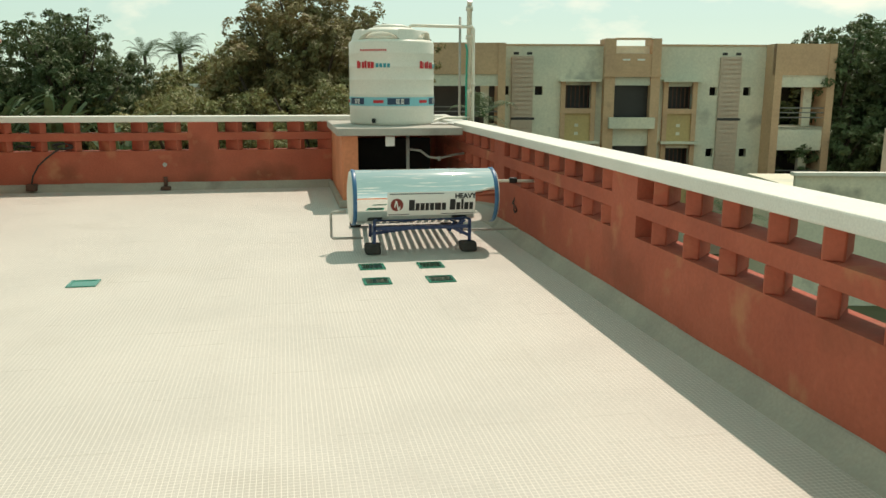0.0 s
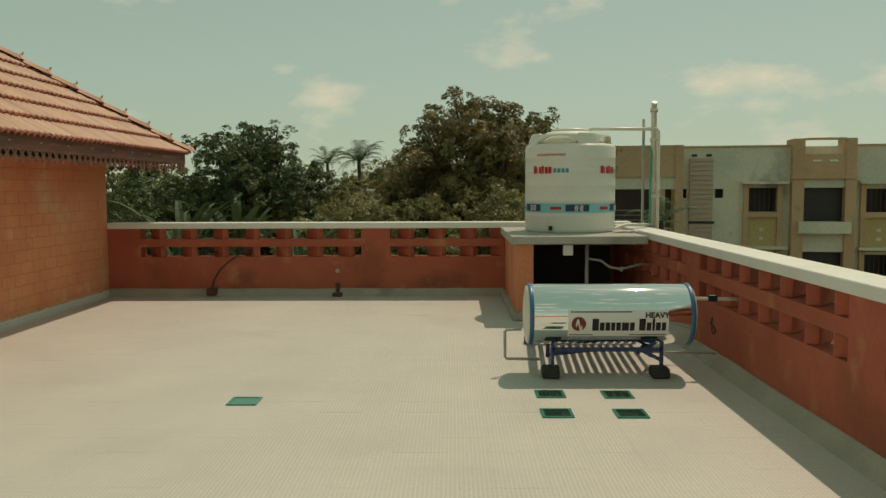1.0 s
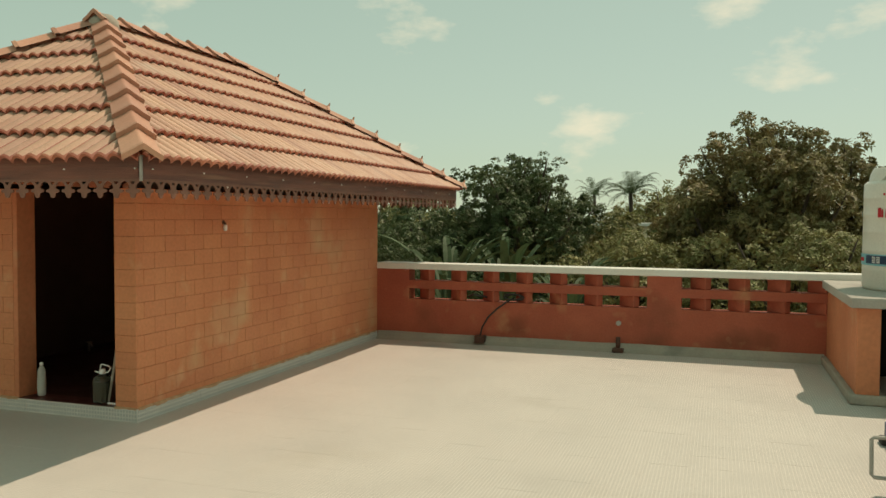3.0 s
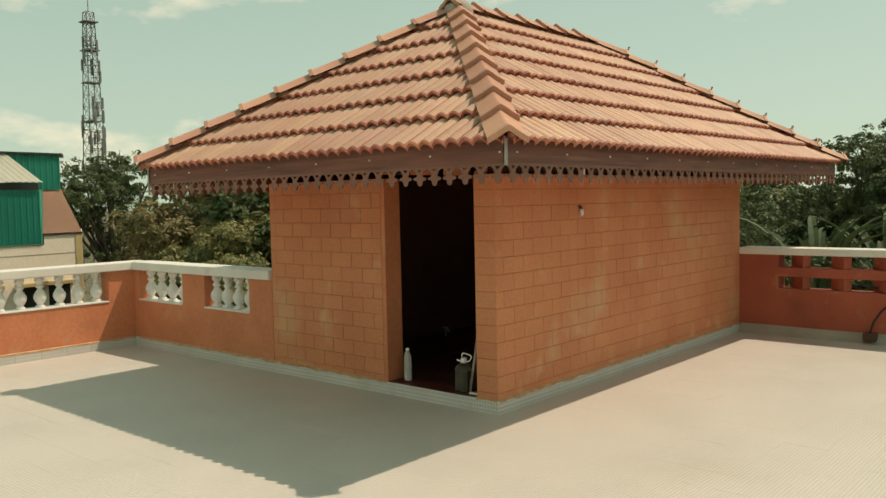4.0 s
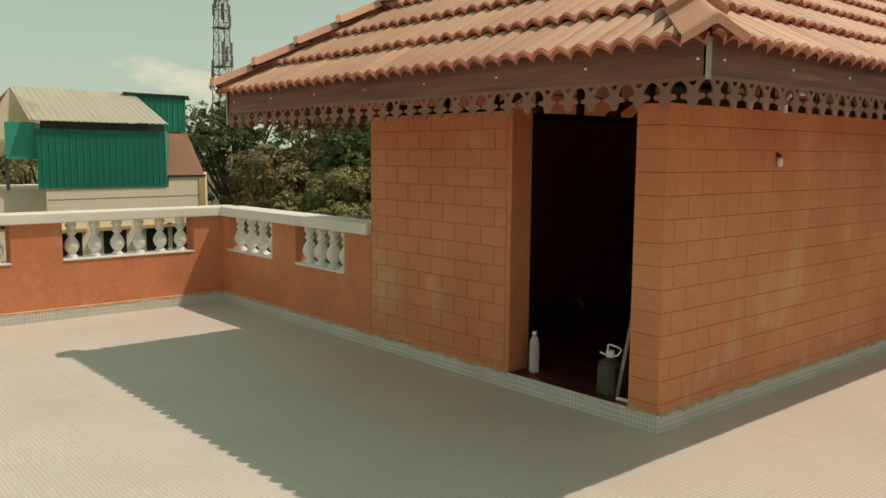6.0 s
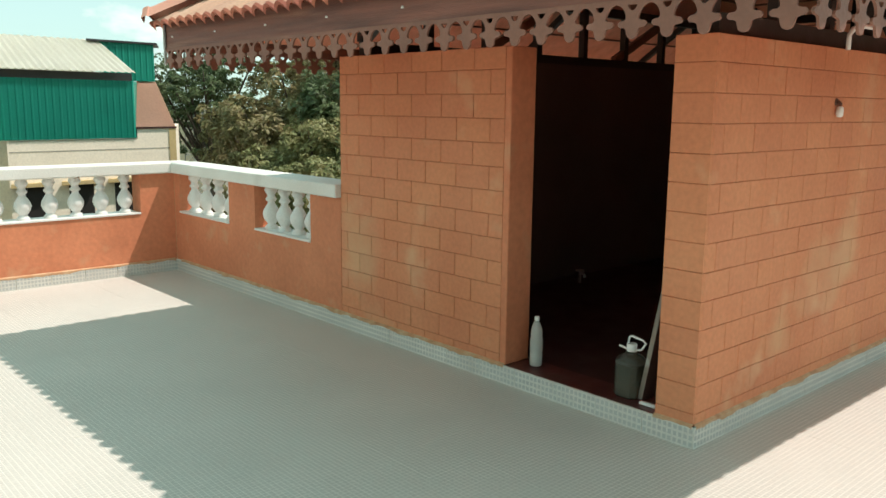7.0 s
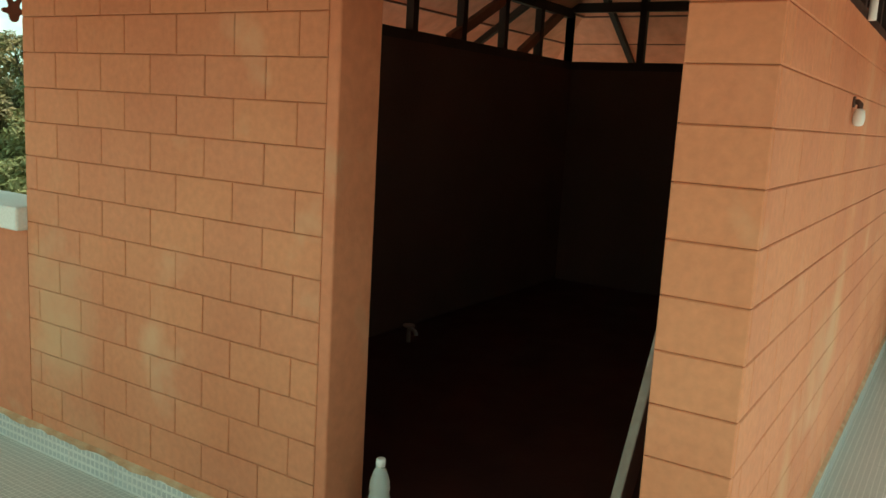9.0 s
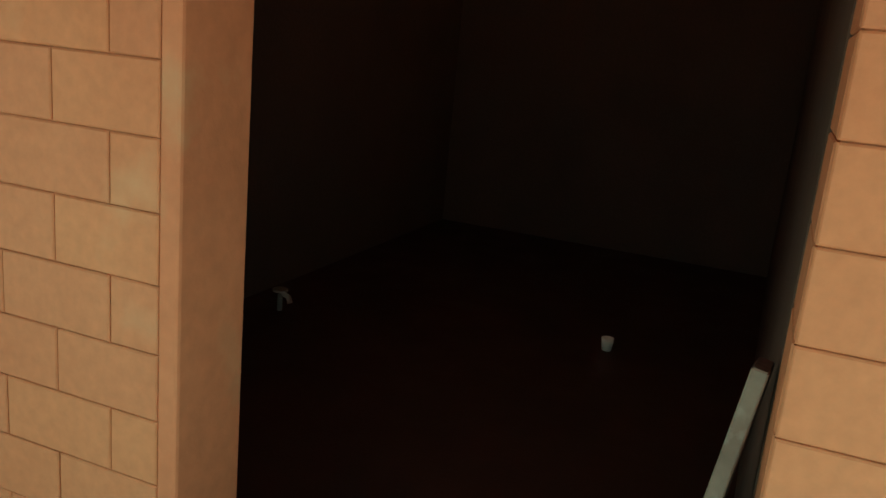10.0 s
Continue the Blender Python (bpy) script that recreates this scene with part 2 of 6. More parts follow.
M_LEAF = leafy(mat("dark_green_leaves", (0.075, 0.115, 0.048), (0.135, 0.165, 0.070), 1.4, 0.5, 0.0, 6, island=0.4, spec=0.3))
M_LEAF2 = leafy(mat("olive_green_leaves", (0.20, 0.215, 0.085), (0.34, 0.305, 0.135), 1.4, 0.5, 0.0, 6, island=0.4, spec=0.3))
M_LEAF3 = leafy(mat("rusty_green_leaves", (0.16, 0.16, 0.068), (0.33, 0.25, 0.115), 1.4, 0.5, 0.0, 6, island=0.4, spec=0.3))
M_PALM = leafy(mat("palm_leaves", (0.06, 0.10, 0.045), (0.085, 0.13, 0.06), 0.8, 0.7, 0.0, 6, island=0.28, spec=0.3))


# ---- building helpers ----
def box(bm, x0, x1, y0, y1, z0, z1):
    v = [bm.verts.new((x, y, z)) for z in (z0, z1) for y in (y0, y1) for x in (x0, x1)]
    for f in ((0, 2, 3, 1), (4, 5, 7, 6), (0, 1, 5, 4), (2, 6, 7, 3), (0, 4, 6, 2), (1, 3, 7, 5)):
        bm.faces.new([v[i] for i in f])
    return v


def boxes(*rows):
    bm = bmesh.new()
    for r in rows:
        box(bm, *r)
    return bm


def soft_box(x0, x1, y0, y1, z0, z1, r=0.006, seg=2):
    bm = boxes((x0, x1, y0, y1, z0, z1))
    bmesh.ops.bevel(bm, geom=bm.edges[:], offset=r, segments=seg, affect='EDGES', profile=0.5)
    return bm


def beam(bm, a, b, w, h):
    """A straight bar from a to b, w wide and h deep."""
    a, b = Vector(a), Vector(b)
    d = (b - a).normalized()
    side = d.cross(Vector((0, 0, 1)))
    side = side.normalized() if side.length > 1e-4 else Vector((1, 0, 0))
    up = side.cross(d)
    v = [bm.verts.new(p + side * i * w / 2 + up * j * h / 2) for p in (a, b) for i, j in ((-1, -1), (1, -1), (1, 1), (-1, 1))]
    for f in ((3, 2, 1, 0), (4, 5, 6, 7), (0, 1, 5, 4), (1, 2, 6, 5), (2, 3, 7, 6), (3, 0, 4, 7)):
        bm.faces.new([v[i] for i in f])


def tube(bm, pts, r, seg=10, cap=True):
    """A round pipe through pts; r is one radius or one for each point."""
    pts = [Vector(p) for p in pts]
    rs = r if isinstance(r, (list, tuple)) else [r] * len(pts)
    rings, side = [], None
    for i, p in enumerate(pts):
        d = (pts[min(i + 1, len(pts) - 1)] - pts[max(i - 1, 0)]).normalized()
        if side is None:
            side = d.orthogonal().normalized()
        side = (side - d * side.dot(d)).normalized()
        up = d.cross(side)
        rings.append([bm.verts.new(p + (side * math.cos(2 * math.pi * k / seg) + up * math.sin(2 * math.pi * k / seg)) * rs[i]) for k in range(seg)])
    for a, b in zip(rings, rings[1:]):
        for k in range(seg):
            f = bm.faces.new((a[k], a[(k + 1) % seg], b[(k + 1) % seg], b[k]))
            f.smooth = True
    if cap:
        bm.faces.new(rings[0][::-1])
        bm.faces.new(rings[-1])
    return bm


def lathe(bm, profile, seg=24, at=(0, 0, 0)):
    """Turns (radius, height) rows round the upright axis."""
    rings = []
    for r, z in profile:
        rings.append([bm.verts.new((at[0] + r * math.cos(2 * math.pi * k / seg), at[1] + r * math.sin(2 * math.pi * k / seg), at[2] + z)) for k in range(seg)])
    for a, b in zip(rings, rings[1:]):
        for k in range(seg):
            f = bm.faces.new((a[k], a[(k + 1) % seg], b[(k + 1) % seg], b[k]))
            f.smooth = True
    bm.faces.new(rings[0][::-1])
    bm.faces.new(rings[-1])
    return bm


def mesh_of(name, bm, material):
    me = bpy.data.meshes.new(name)
    bmesh.ops.recalc_face_normals(bm, faces=bm.faces[:])
    bm.to_mesh(me)
    bm.free()
    me.materials.append(material)
    return me


def base_of(ob):
    p = Vector()
    while ob is not None:
        p += ob.location
        ob = ob.parent
    return p


def part(name, bm, material, parent, label="", local=False):
    """One mesh under a thing or a part; bm in world places, or in the parent's own where local."""
    if not local:
        bmesh.ops.translate(bm, verts=bm.verts[:], vec=-base_of(parent))
    ob = new(name, mesh_of(name, bm, material))
    ob.parent = parent
    if label:
        ob["label"] = label
    return ob


def piece(name, me, parent, m, label=""):
    """A piece that shares its mesh, at the pose m in the parent's own space."""
    ob = new(name, me)
    ob.parent = parent
    ob.matrix_basis = m
    if label:
        ob["label"] = label
    return ob


def thing(name, at, label, category, group="", kind=""):
    ob = new(name)
    ob.location = at
    ob.empty_display_size = 0.1
    return tagged(ob, label, category, group, kind)


def whole(name, bm, material, label, category="", group="", kind=""):
    """A thing or a piece of the setting that is one mesh, in world places."""
    ob = new(name, mesh_of(name, bm, material))
    return tagged(ob, label, category, group, kind)


def axes(o, x, y, z):
    m = Matrix.Identity(4)
    for i, v in enumerate((x, y, z)):
        m.col[i][:3] = v
    m.col[3][:3] = o
    return m


# ---- the plan, in metres; the room's corner beside the door is the origin ----
HUT_L, HUT_B, HUT_H = -3.03, 5.29, 2.03
DOOR_L, DOOR_R, WALL_T = -1.30, -0.227, 0.22
PLINTH = 0.115
FAR_Y, RIGHT_X, LEFT_X, NEAR_Y = 5.29, 7.70, -5.95, -14.0
GROUND_Z = -6.8

ground = whole("ground", boxes((-1500, 1500, -1500, 1500, GROUND_Z - 0.3, GROUND_Z)), M_GROUND, "flat scrub ground round the house", kind="structure")
whole("wall_house_below", boxes((LEFT_X - 0.2, RIGHT_X + 0.3, NEAR_Y - 0.2, FAR_Y + 0.24, GROUND_Z, -0.12)), M_PLASTER,
      "ochre plaster body of the house below the terrace", kind="structure")
floor = whole("floor", boxes((LEFT_X - 0.2, RIGHT_X + 0.3, NEAR_Y - 0.2, FAR_Y + 0.24, -0.119, -0.0012)), M_GROUT,
              "cream mosaic tiled roof terrace floor", kind="structure")


# ---- parapets ----
P_LOW, P_RAIL, P_CAP = 0.56, 0.715, 0.99


def parapet(name, o, u, v, length, gaps, lean, label, lift=0.0):
    """A parapet with two rows of slanting blocks. o: its inner foot, u: along it, v: outwards. gaps: (from, to, blocks)."""
    o, u, v = Vector(o), Vector(u), Vector(v)
    m = axes(o, u, v, Vector((0, 0, 1)))
    t = 0.24
    low_z, rail_z, cap_z = P_LOW + lift, P_RAIL + lift, P_CAP + lift
    bm = boxes((0, length, 0, t, 0, low_z))
    bmesh.ops.transform(bm, matrix=m, verts=bm.verts[:])
    wall = whole(name, bm, M_PARAPET, label, kind="structure")

    def bit(nm, row, material=M_PARAPET, soft=None, text=""):
        b = soft_box(*row, soft) if soft else boxes(row)
        bmesh.ops.transform(b, matrix=m, verts=b.verts[:])
        part(nm, b, material, wall, text)

    edge = 0.0
    for a, b, _ in gaps:
        bit("post", (edge, a, 0, t, low_z, cap_z))
        bit("rail", (a, b, 0, t, rail_z, rail_z + 0.115))
        edge = b
    bit("post", (edge, length, 0, t, low_z, cap_z))
    bit("coping", (0, length, -0.025, t + 0.07, cap_z, cap_z + 0.09), M_CAP, 0.012, "white painted coping")
    low = soft_box(-0.14, 0.14, -0.052, 0.052, 0, rail_z - low_z, 0.008, 1)
    low_me = mesh_of("jali_block", low, M_PARAPET)
    high_me = mesh_of("jali_block", soft_box(-0.14, 0.14, -0.052, 0.052, 0, cap_z - rail_z - 0.115, 0.008, 1), M_PARAPET)
    long = (u * lean * 0.72 + v * 0.694).normalized()
    wide = Vector((0, 0, 1)).cross(long)
    for a, b, n in gaps:
        for i in range(n):
            c = o + u * (a + (b - a) * (i + 0.5) / n) + v * t * 0.5
            turn = random.uniform(-0.04, 0.04)
            for me, z in ((low_me, low_z), (high_me, rail_z + 0.115)):
                piece("jali_block", me, wall, axes(c + Vector((0, 0, z)), (long + wide * turn).normalized(), (wide - long * turn).normalized(), Vector((0, 0, 1))))
    return wall


parapet("wall_parapet_far", (0, FAR_Y, 0), (1, 0, 0), (0, 1, 0), RIGHT_X + 0.24,
        [(0.50, 3.865, 7), (4.30, 6.2, 4), (6.35, 7.5, 3)], -1, "ochre parapet with rows of slanting blocks and open gaps", 0.038)
gaps_right = []
edge_y = 4.55
while edge_y > NEAR_Y + 3.2:
    gaps_right.append((edge_y - 3.1 - NEAR_Y, edge_y - NEAR_Y, 7))
    edge_y -= 3.55
parapet("wall_parapet_side", (RIGHT_X, NEAR_Y, 0), (0, 1, 0), (1, 0, 0), FAR_Y - NEAR_Y - 0.002,
        gaps_right[::-1], 1, "ochre parapet with rows of slanting blocks under white coping")


def baluster_mesh():
    prof = [(0.058, 0), (0.060, 0.015), (0.055, 0.032), (0.036, 0.048), (0.042, 0.062), (0.066, 0.095), (0.077, 0.135), (0.072, 0.168), (0.052, 0.205),
            (0.033, 0.235), (0.030, 0.250), (0.048, 0.264), (0.050, 0.278), (0.036, 0.292), (0.034, 0.315), (0.052, 0.338), (0.060, 0.355), (0.050, 0.372), (0.050, 0.40)]
    return mesh_of("baluster", lathe(bmesh.new(), prof, 20), M_WHITE)


BALUSTER = baluster_mesh()


def balustrade(name, o, u, v, length, gaps, label):
    """A low wall with openings of turned balusters. gaps: (from, to, balusters)."""
    o, u, v = Vector(o), Vector(u), Vector(v)
    m = axes(o, u, v, Vector((0, 0, 1)))
    t = 0.2
    bm = boxes((0, length, 0, t, 0, 0.60))
    bmesh.ops.transform(bm, matrix=m, verts=bm.verts[:])
    wall = whole(name, bm, M_PLASTER, label, kind="structure")
    edge = 0.0
    for a, b, _ in gaps + [(length, length, 0)]:
        bm = boxes((edge, a, 0, t, 0.60, 0.995))
        bmesh.ops.transform(bm, matrix=m, verts=bm.verts[:])
        part("post", bm, M_PLASTER, wall)
        edge = b
    cap = soft_box(-0.2 if u.y else 0, length, -0.05, t + 0.05, 0.995, 1.10, 0.012)
    bmesh.ops.transform(cap, matrix=m, verts=cap.verts[:])
    part("coping", cap, M_CAP, wall, "white painted coping")
    for a, b, n in gaps:
        sill = soft_box(a + 0.002, b - 0.002, -0.012, t + 0.01, 0.601, 0.62, 0.004)
        bmesh.ops.transform(sill, matrix=m, verts=sill.verts[:])
        part("sill", sill, M_WHITE, wall, "white sill")
        for i in range(n):
            c = o + u * (a + (b - a) * (i + 0.5) / n) + v * t * 0.5 + Vector((0, 0, 0.612))
            piece("baluster", BALUSTER, wall, Matrix.Translation(c) @ Matrix.Diagonal((0.97, 0.97, 0.965, 1)), "white turned baluster" if i == 0 else "")
    return wall


balustrade("wall_balustrade_back", (LEFT_X, 0, 0), (1, 0, 0), (0, 1, 0), HUT_L - LEFT_X - 0.002, [(0.12, 1.15, 4), (1.62, 2.50, 4)],
           "low ochre wall with white turned balusters beside the room")
gaps_left, edge_u = [], 0.35
while edge_u < -NEAR_Y - 1.5:
    gaps_left.append((edge_u, edge_u + 1.40, 6))
    edge_u += 1.88
balustrade("wall_balustrade_side", (LEFT_X, -0.002, 0), (0, -1, 0), (-1, 0, 0), -NEAR_Y, gaps_left,
           "low ochre wall with white turned balusters and white coping")
near = whole("wall_parapet_near", boxes((LEFT_X, RIGHT_X, NEAR_Y - 0.2, NEAR_Y, 0, 1.1)), M_PLASTER, "plain ochre parapet behind the terrace", kind="structure")


# plinth bands of patterned tiles
def plinth_tile(length):
    bm = boxes((0, length - 0.003, 0, 0.012, 0, PLINTH))
    return mesh_of("plinth_tile", bm, M_PLINTH)


def plinth_squares(length):
    bm = bmesh.new()
    n = max(1, round(length / 0.0305))
    for i in range(n):
        for j in range(3):
            x, z = (i + 0.5) * length / n, 0.022 + j * 0.035
            box(bm, x - 0.0095, x + 0.0095, -0.0012, 0.001, z - 0.011, z + 0.011)
    return mesh_of("tile_pattern", bm, M_PLSQ)


P_TILE, P_SQ = plinth_tile(0.305), plinth_squares(0.302)


def plinth(name, o, u, v, length, parent_label):
    """A band of tiles at a wall's foot. v points into the wall; the band stands 12 mm proud of it."""
    o, u, v = Vector(o), Vector(u), Vector(v)
    bm = boxes((0, length, 0.010, 0.016, 0, PLINTH - 0.004))
    bmesh.ops.transform(bm, matrix=axes(o - v * 0.012, u, v, Vector((0, 0, 1))), verts=bm.verts[:])
    band = whole(name, bm, M_GROUT, parent_label, kind="structure")
    k = 0
    while k * 0.305 < length - 0.02:
        left = min(0.305, length - k * 0.305)
        me, sq = (P_TILE, P_SQ) if left > 0.304 else (plinth_tile(left), plinth_squares(left))
        m = axes(o + u * k * 0.305 - v * (0.013 + random.uniform(0, 0.002)), u, v, Vector((0, 0, 1)))
        t = piece("plinth_tile", me, band, m)
        piece("tile_pattern", sq, t, Matrix.Identity(4))
        k += 1
    return band


def paint_edge(name, o, u, v, length):
    """Wall paint run down unevenly over the top of the tile band."""
    bm = bmesh.new()
    n = int(length / 0.02)
    rows = []
    for i in range(n + 1):
        p = Vector(o) + Vector(u) * length * i / n
        k = max(0.0, 0.5 + 1.1 * noise.noise(p * 5) + 0.6 * noise.noise(p * 21))
        z = PLINTH - 0.003 - 0.016 * k
        rows.append([bm.verts.new(p + Vector(v) * d + Vector((0, 0, h))) for d, h in ((0.0, PLINTH + 0.012), (-0.0165, PLINTH + 0.002), (-0.0165, z))])
    for a, b in zip(rows, rows[1:]):
        for k in range(2):
            bm.faces.new((a[k], b[k], b[k + 1], a[k + 1]))
    return whole(name, bm, M_PAINTRUN, "ochre and cream paint run over the tile band", kind="structure")


M_PAINTRUN = mat("paint_runs", (0.50, 0.24, 0.11), (0.60, 0.42, 0.26), 9, 0.8, 0.3, 60, stain=(0.36, 0.15, 0.07))
paint_edge("trim_paint_front", (HUT_L - 2.8, 0, 0), (1, 0, 0), (0, 1, 0), 2.8 + DOOR_L - HUT_L)
paint_edge("trim_paint_pillar", (DOOR_R, 0, 0), (1, 0, 0), (0, 1, 0), -DOOR_R)
paint_edge("trim_paint_side", (0, 0, 0), (0, 1, 0), (-1, 0, 0), 5.25)
paint_edge("trim_paint_balustrade", (LEFT_X, -0.02, 0), (0, -1, 0), (-1, 0, 0), 5.9)
plinth("baseboard_front", (0.012, 0, 0), (-1, 0, 0), (0, 1, 0), 5.95, "pale patterned tile band along the wall foot")
plinth("baseboard_side", (0, -0.012, 0), (0, 1, 0), (-1, 0, 0), 5.28, "pale patterned tile band along the wall foot")
plinth("baseboard_balustrade", (LEFT_X, -0.012, 0), (0, -1, 0), (-1, 0, 0), 6.0, "pale patterned tile band along the wall foot")


def fillet(name, o, u, v, length, label):
    bm = bmesh.new()
    prof = [(0, 0.0), (-0.10, 0.0), (-0.085, 0.012), (-0.045, 0.045), (-0.02, 0.085), (-0.012, 0.11), (0, 0.115)]
    n = int(length / 0.25)
    rings = []
    for i in range(n + 1):
        w = 1 + 0.12 * noise.noise(Vector((i * 0.37, o[0], 3.0)))
        rings.append([bm.verts.new(Vector(o) + Vector(u) * length * i / n + Vector(v) * a * w + Vector((0, 0, z * w))) for a, z in prof])
    for a, b in zip(rings, rings[1:]):
        for k in range(len(prof)):
            bm.faces.new((a[k], a[(k + 1) % len(prof)], b[(k + 1) % len(prof)], b[k]))
    bm.faces.new(rings[0])
    bm.faces.new(rings[-1][::-1])
    return whole(name, bm, M_CEMENT, label, kind="structure")


fillet("trim_fillet_side", (RIGHT_X - 0.001, NEAR_Y, 0), (0, 1, 0), (1, 0, 0), FAR_Y - NEAR_Y, "rough worn cement fillet along the parapet foot")
fillet("trim_fillet_far", (0.02, FAR_Y - 0.001, 0), (1, 0, 0), (0, 1, 0), 6.0, "rough worn cement fillet along the parapet foot")

# ---- the room on the terrace ----
hut = thing("rooftop_room", (HUT_L / 2, HUT_B / 2, 0), "ochre block room with an open doorway and terracotta hipped roof", "building")
front = part("front_wall", boxes((HUT_L, DOOR_L - 0.05, 0.006, WALL_T, 0, HUT_H), (DOOR_R + 0.006, -0.006, 0.006, WALL_T, 0, HUT_H),
                                 (DOOR_L - 0.05, DOOR_R + 0.006, 0.001, WALL_T, 0, PLINTH - 0.01)), M_JOINT, hut)
part("door_jamb", soft_box(DOOR_L - 0.05, DOOR_L, -0.001, 0.214, PLINTH, HUT_H, 0.008), M_PLASTER, front, "smooth plastered jamb")
side = part("side_wall", boxes((-WALL_T, -0.006, WALL_T, HUT_B, 0, HUT_H)), M_JOINT, hut)
part("back_wall", boxes((HUT_L, 0, HUT_B - WALL_T, HUT_B, 0, HUT_H)), M_PLASTER, hut)
part("left_wall", boxes((HUT_L, HUT_L + WALL_T, WALL_T, HUT_B - WALL_T, 0, HUT_H)), M_PLASTER, hut)
# Thin added lining; its dark colour stands in for the unlit room's shade.
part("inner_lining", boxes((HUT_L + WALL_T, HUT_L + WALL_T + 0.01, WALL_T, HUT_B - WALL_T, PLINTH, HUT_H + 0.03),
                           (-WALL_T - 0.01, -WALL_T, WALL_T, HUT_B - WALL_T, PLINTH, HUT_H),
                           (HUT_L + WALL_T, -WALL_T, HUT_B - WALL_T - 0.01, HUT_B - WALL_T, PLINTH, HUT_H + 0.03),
                           (HUT_L + WALL_T, DOOR_L - 0.05, WALL_T, WALL_T + 0.01, PLINTH, HUT_H)), M_INNER, hut, "inner walls coloured dark for the room's shade")
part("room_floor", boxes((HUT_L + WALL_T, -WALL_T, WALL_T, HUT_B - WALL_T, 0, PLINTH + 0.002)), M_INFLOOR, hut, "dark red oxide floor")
part("door_sill", boxes((DOOR_L, DOOR_R, 0.0, WALL_T, PLINTH - 0.008, PLINTH + 0.003)), M_SILL, hut, "worn red oxide door sill")


def block_mesh(w, h):
    """A wall block: its face stands 8 mm proud of the joints, with softened rims."""
    bm = bmesh.new()
    g, r = 0.0014, 0.0034
    rings = []
    for y, s in ((0.03, g), (0.003, g), (0.0, g + r)):
        rings.append([bm.verts.new((x, y, z)) for x, z in ((s, s), (w - s, s), (w - s, h - s), (s, h - s))])
    for a, b in zip(rings, rings[1:]):
        for k in range(4):
            bm.faces.new((a[k], a[(k + 1) % 4], b[(k + 1) % 4], b[k]))
    bm.faces.new(rings[-1])
    return mesh_of("block", bm, M_BLOCK)


MESHES = {}


FIRST, COURSE = 0.061, 0.1437


def blocks(parent, o, u, v, length, size, even, odd):
    """Courses of blocks in running bond on a wall face; v points into the wall. even, odd: each course's first upright joint."""
    o, u, v = Vector(o), Vector(u), Vector(v)
    off = base_of(parent)
    for c in range(14):
        lo = PLINTH + (FIRST + (c - 1) * COURSE if c else 0.0)
        hi = min(HUT_H, PLINTH + FIRST + c * COURSE)
        x = (odd if c % 2 else even) - size
        while x < length - 0.03:
            a, b = max(x, 0.0), min(x + size, length)
            if b - a < 0.03:
                x += size
                continue
            if length - b < 0.03:
                b = length
            key = (round(b - a, 3), round(hi - lo, 4))
            if key not in MESHES:
                MESHES[key] = block_mesh(*key)
            p = o + u * a + Vector((0, 0, lo)) - v * random.uniform(0, 0.0015)
            piece("block", MESHES[key], parent, axes(p - off, u, v, Vector((0, 0, 1))))
            x = b if b == length else x + size


blocks(front, (HUT_L, 0, 0), (1, 0, 0), (0, 1, 0), DOOR_L - 0.05 - HUT_L, 0.295, 0.083, 0.233)
blocks(front, (DOOR_R, 0, 0), (1, 0, 0), (0, 1, 0), -DOOR_R, 0.5, 0.5, 0.5)
blocks(front, (DOOR_R, WALL_T, 0), (0, -1, 0), (1, 0, 0), WALL_T - 0.012, 0.5, 0.5, 0.5)
blocks(side, (0, 0.012, 0), (0, 1, 0), (-1, 0, 0), HUT_B - 0.012, 0.295, 0.093, 0.238)

# roof: eaves, ridge
EX0, EX1, EY0, EY1, EZ = -3.60, 0.91, -1.06, 6.23, 2.182
RX, RY0, RY1, RZ = -1.345, 1.20, 3.80, 3.73
corner = {k: Vector(p) for k, p in {"fl": (EX0, EY0, EZ), "fr": (EX1, EY0, EZ), "br": (EX1, EY1, EZ), "bl": (EX0, EY1, EZ),
                                    "p": (RX, RY0, RZ), "q": (RX, RY1, RZ)}.items()}
LINER_OFF = Vector((0, 0, -0.05))
bm = bmesh.new()
for keys in (("fl", "fr", "p"), ("fr", "br", "q", "p"), ("br", "bl", "q"), ("bl", "fl", "p", "q")):
    inset = {k: Vector((RX, (RY0 + RY1) / 2, 0)) for k in keys}
    near = {k: corner[k] + ((inset[k] - corner[k]) * Vector((0.016, 0.012, 0)) if k in ("fl", "fr", "bl", "br") else Vector()) for k in keys}
    lo = [bm.verts.new(near[k] + LINER_OFF) for k in keys]
    hi = [bm.verts.new(near[k] + Vector((0, 0, -0.02))) for k in keys]
    bm.faces.new(lo[::-1])
    bm.faces.new(hi)
    for i in range(len(keys)):
        j = (i + 1) % len(keys)
        bm.faces.new((lo[i], lo[j], hi[j], hi[i]))
part("roof_lining", bm, M_LINER, hut, "terracotta ceiling tiles under the roof")

TW, TL, ROWS = 0.245, 0.47, 7


def tile_profile(u):
    """Height of a tile across its width: two rolls and narrow valleys."""
    s = abs(math.sin(2 * math.pi * u / TW))
    return 0.002 + 0.046 * s ** 0.8 + 0.006 * u / TW


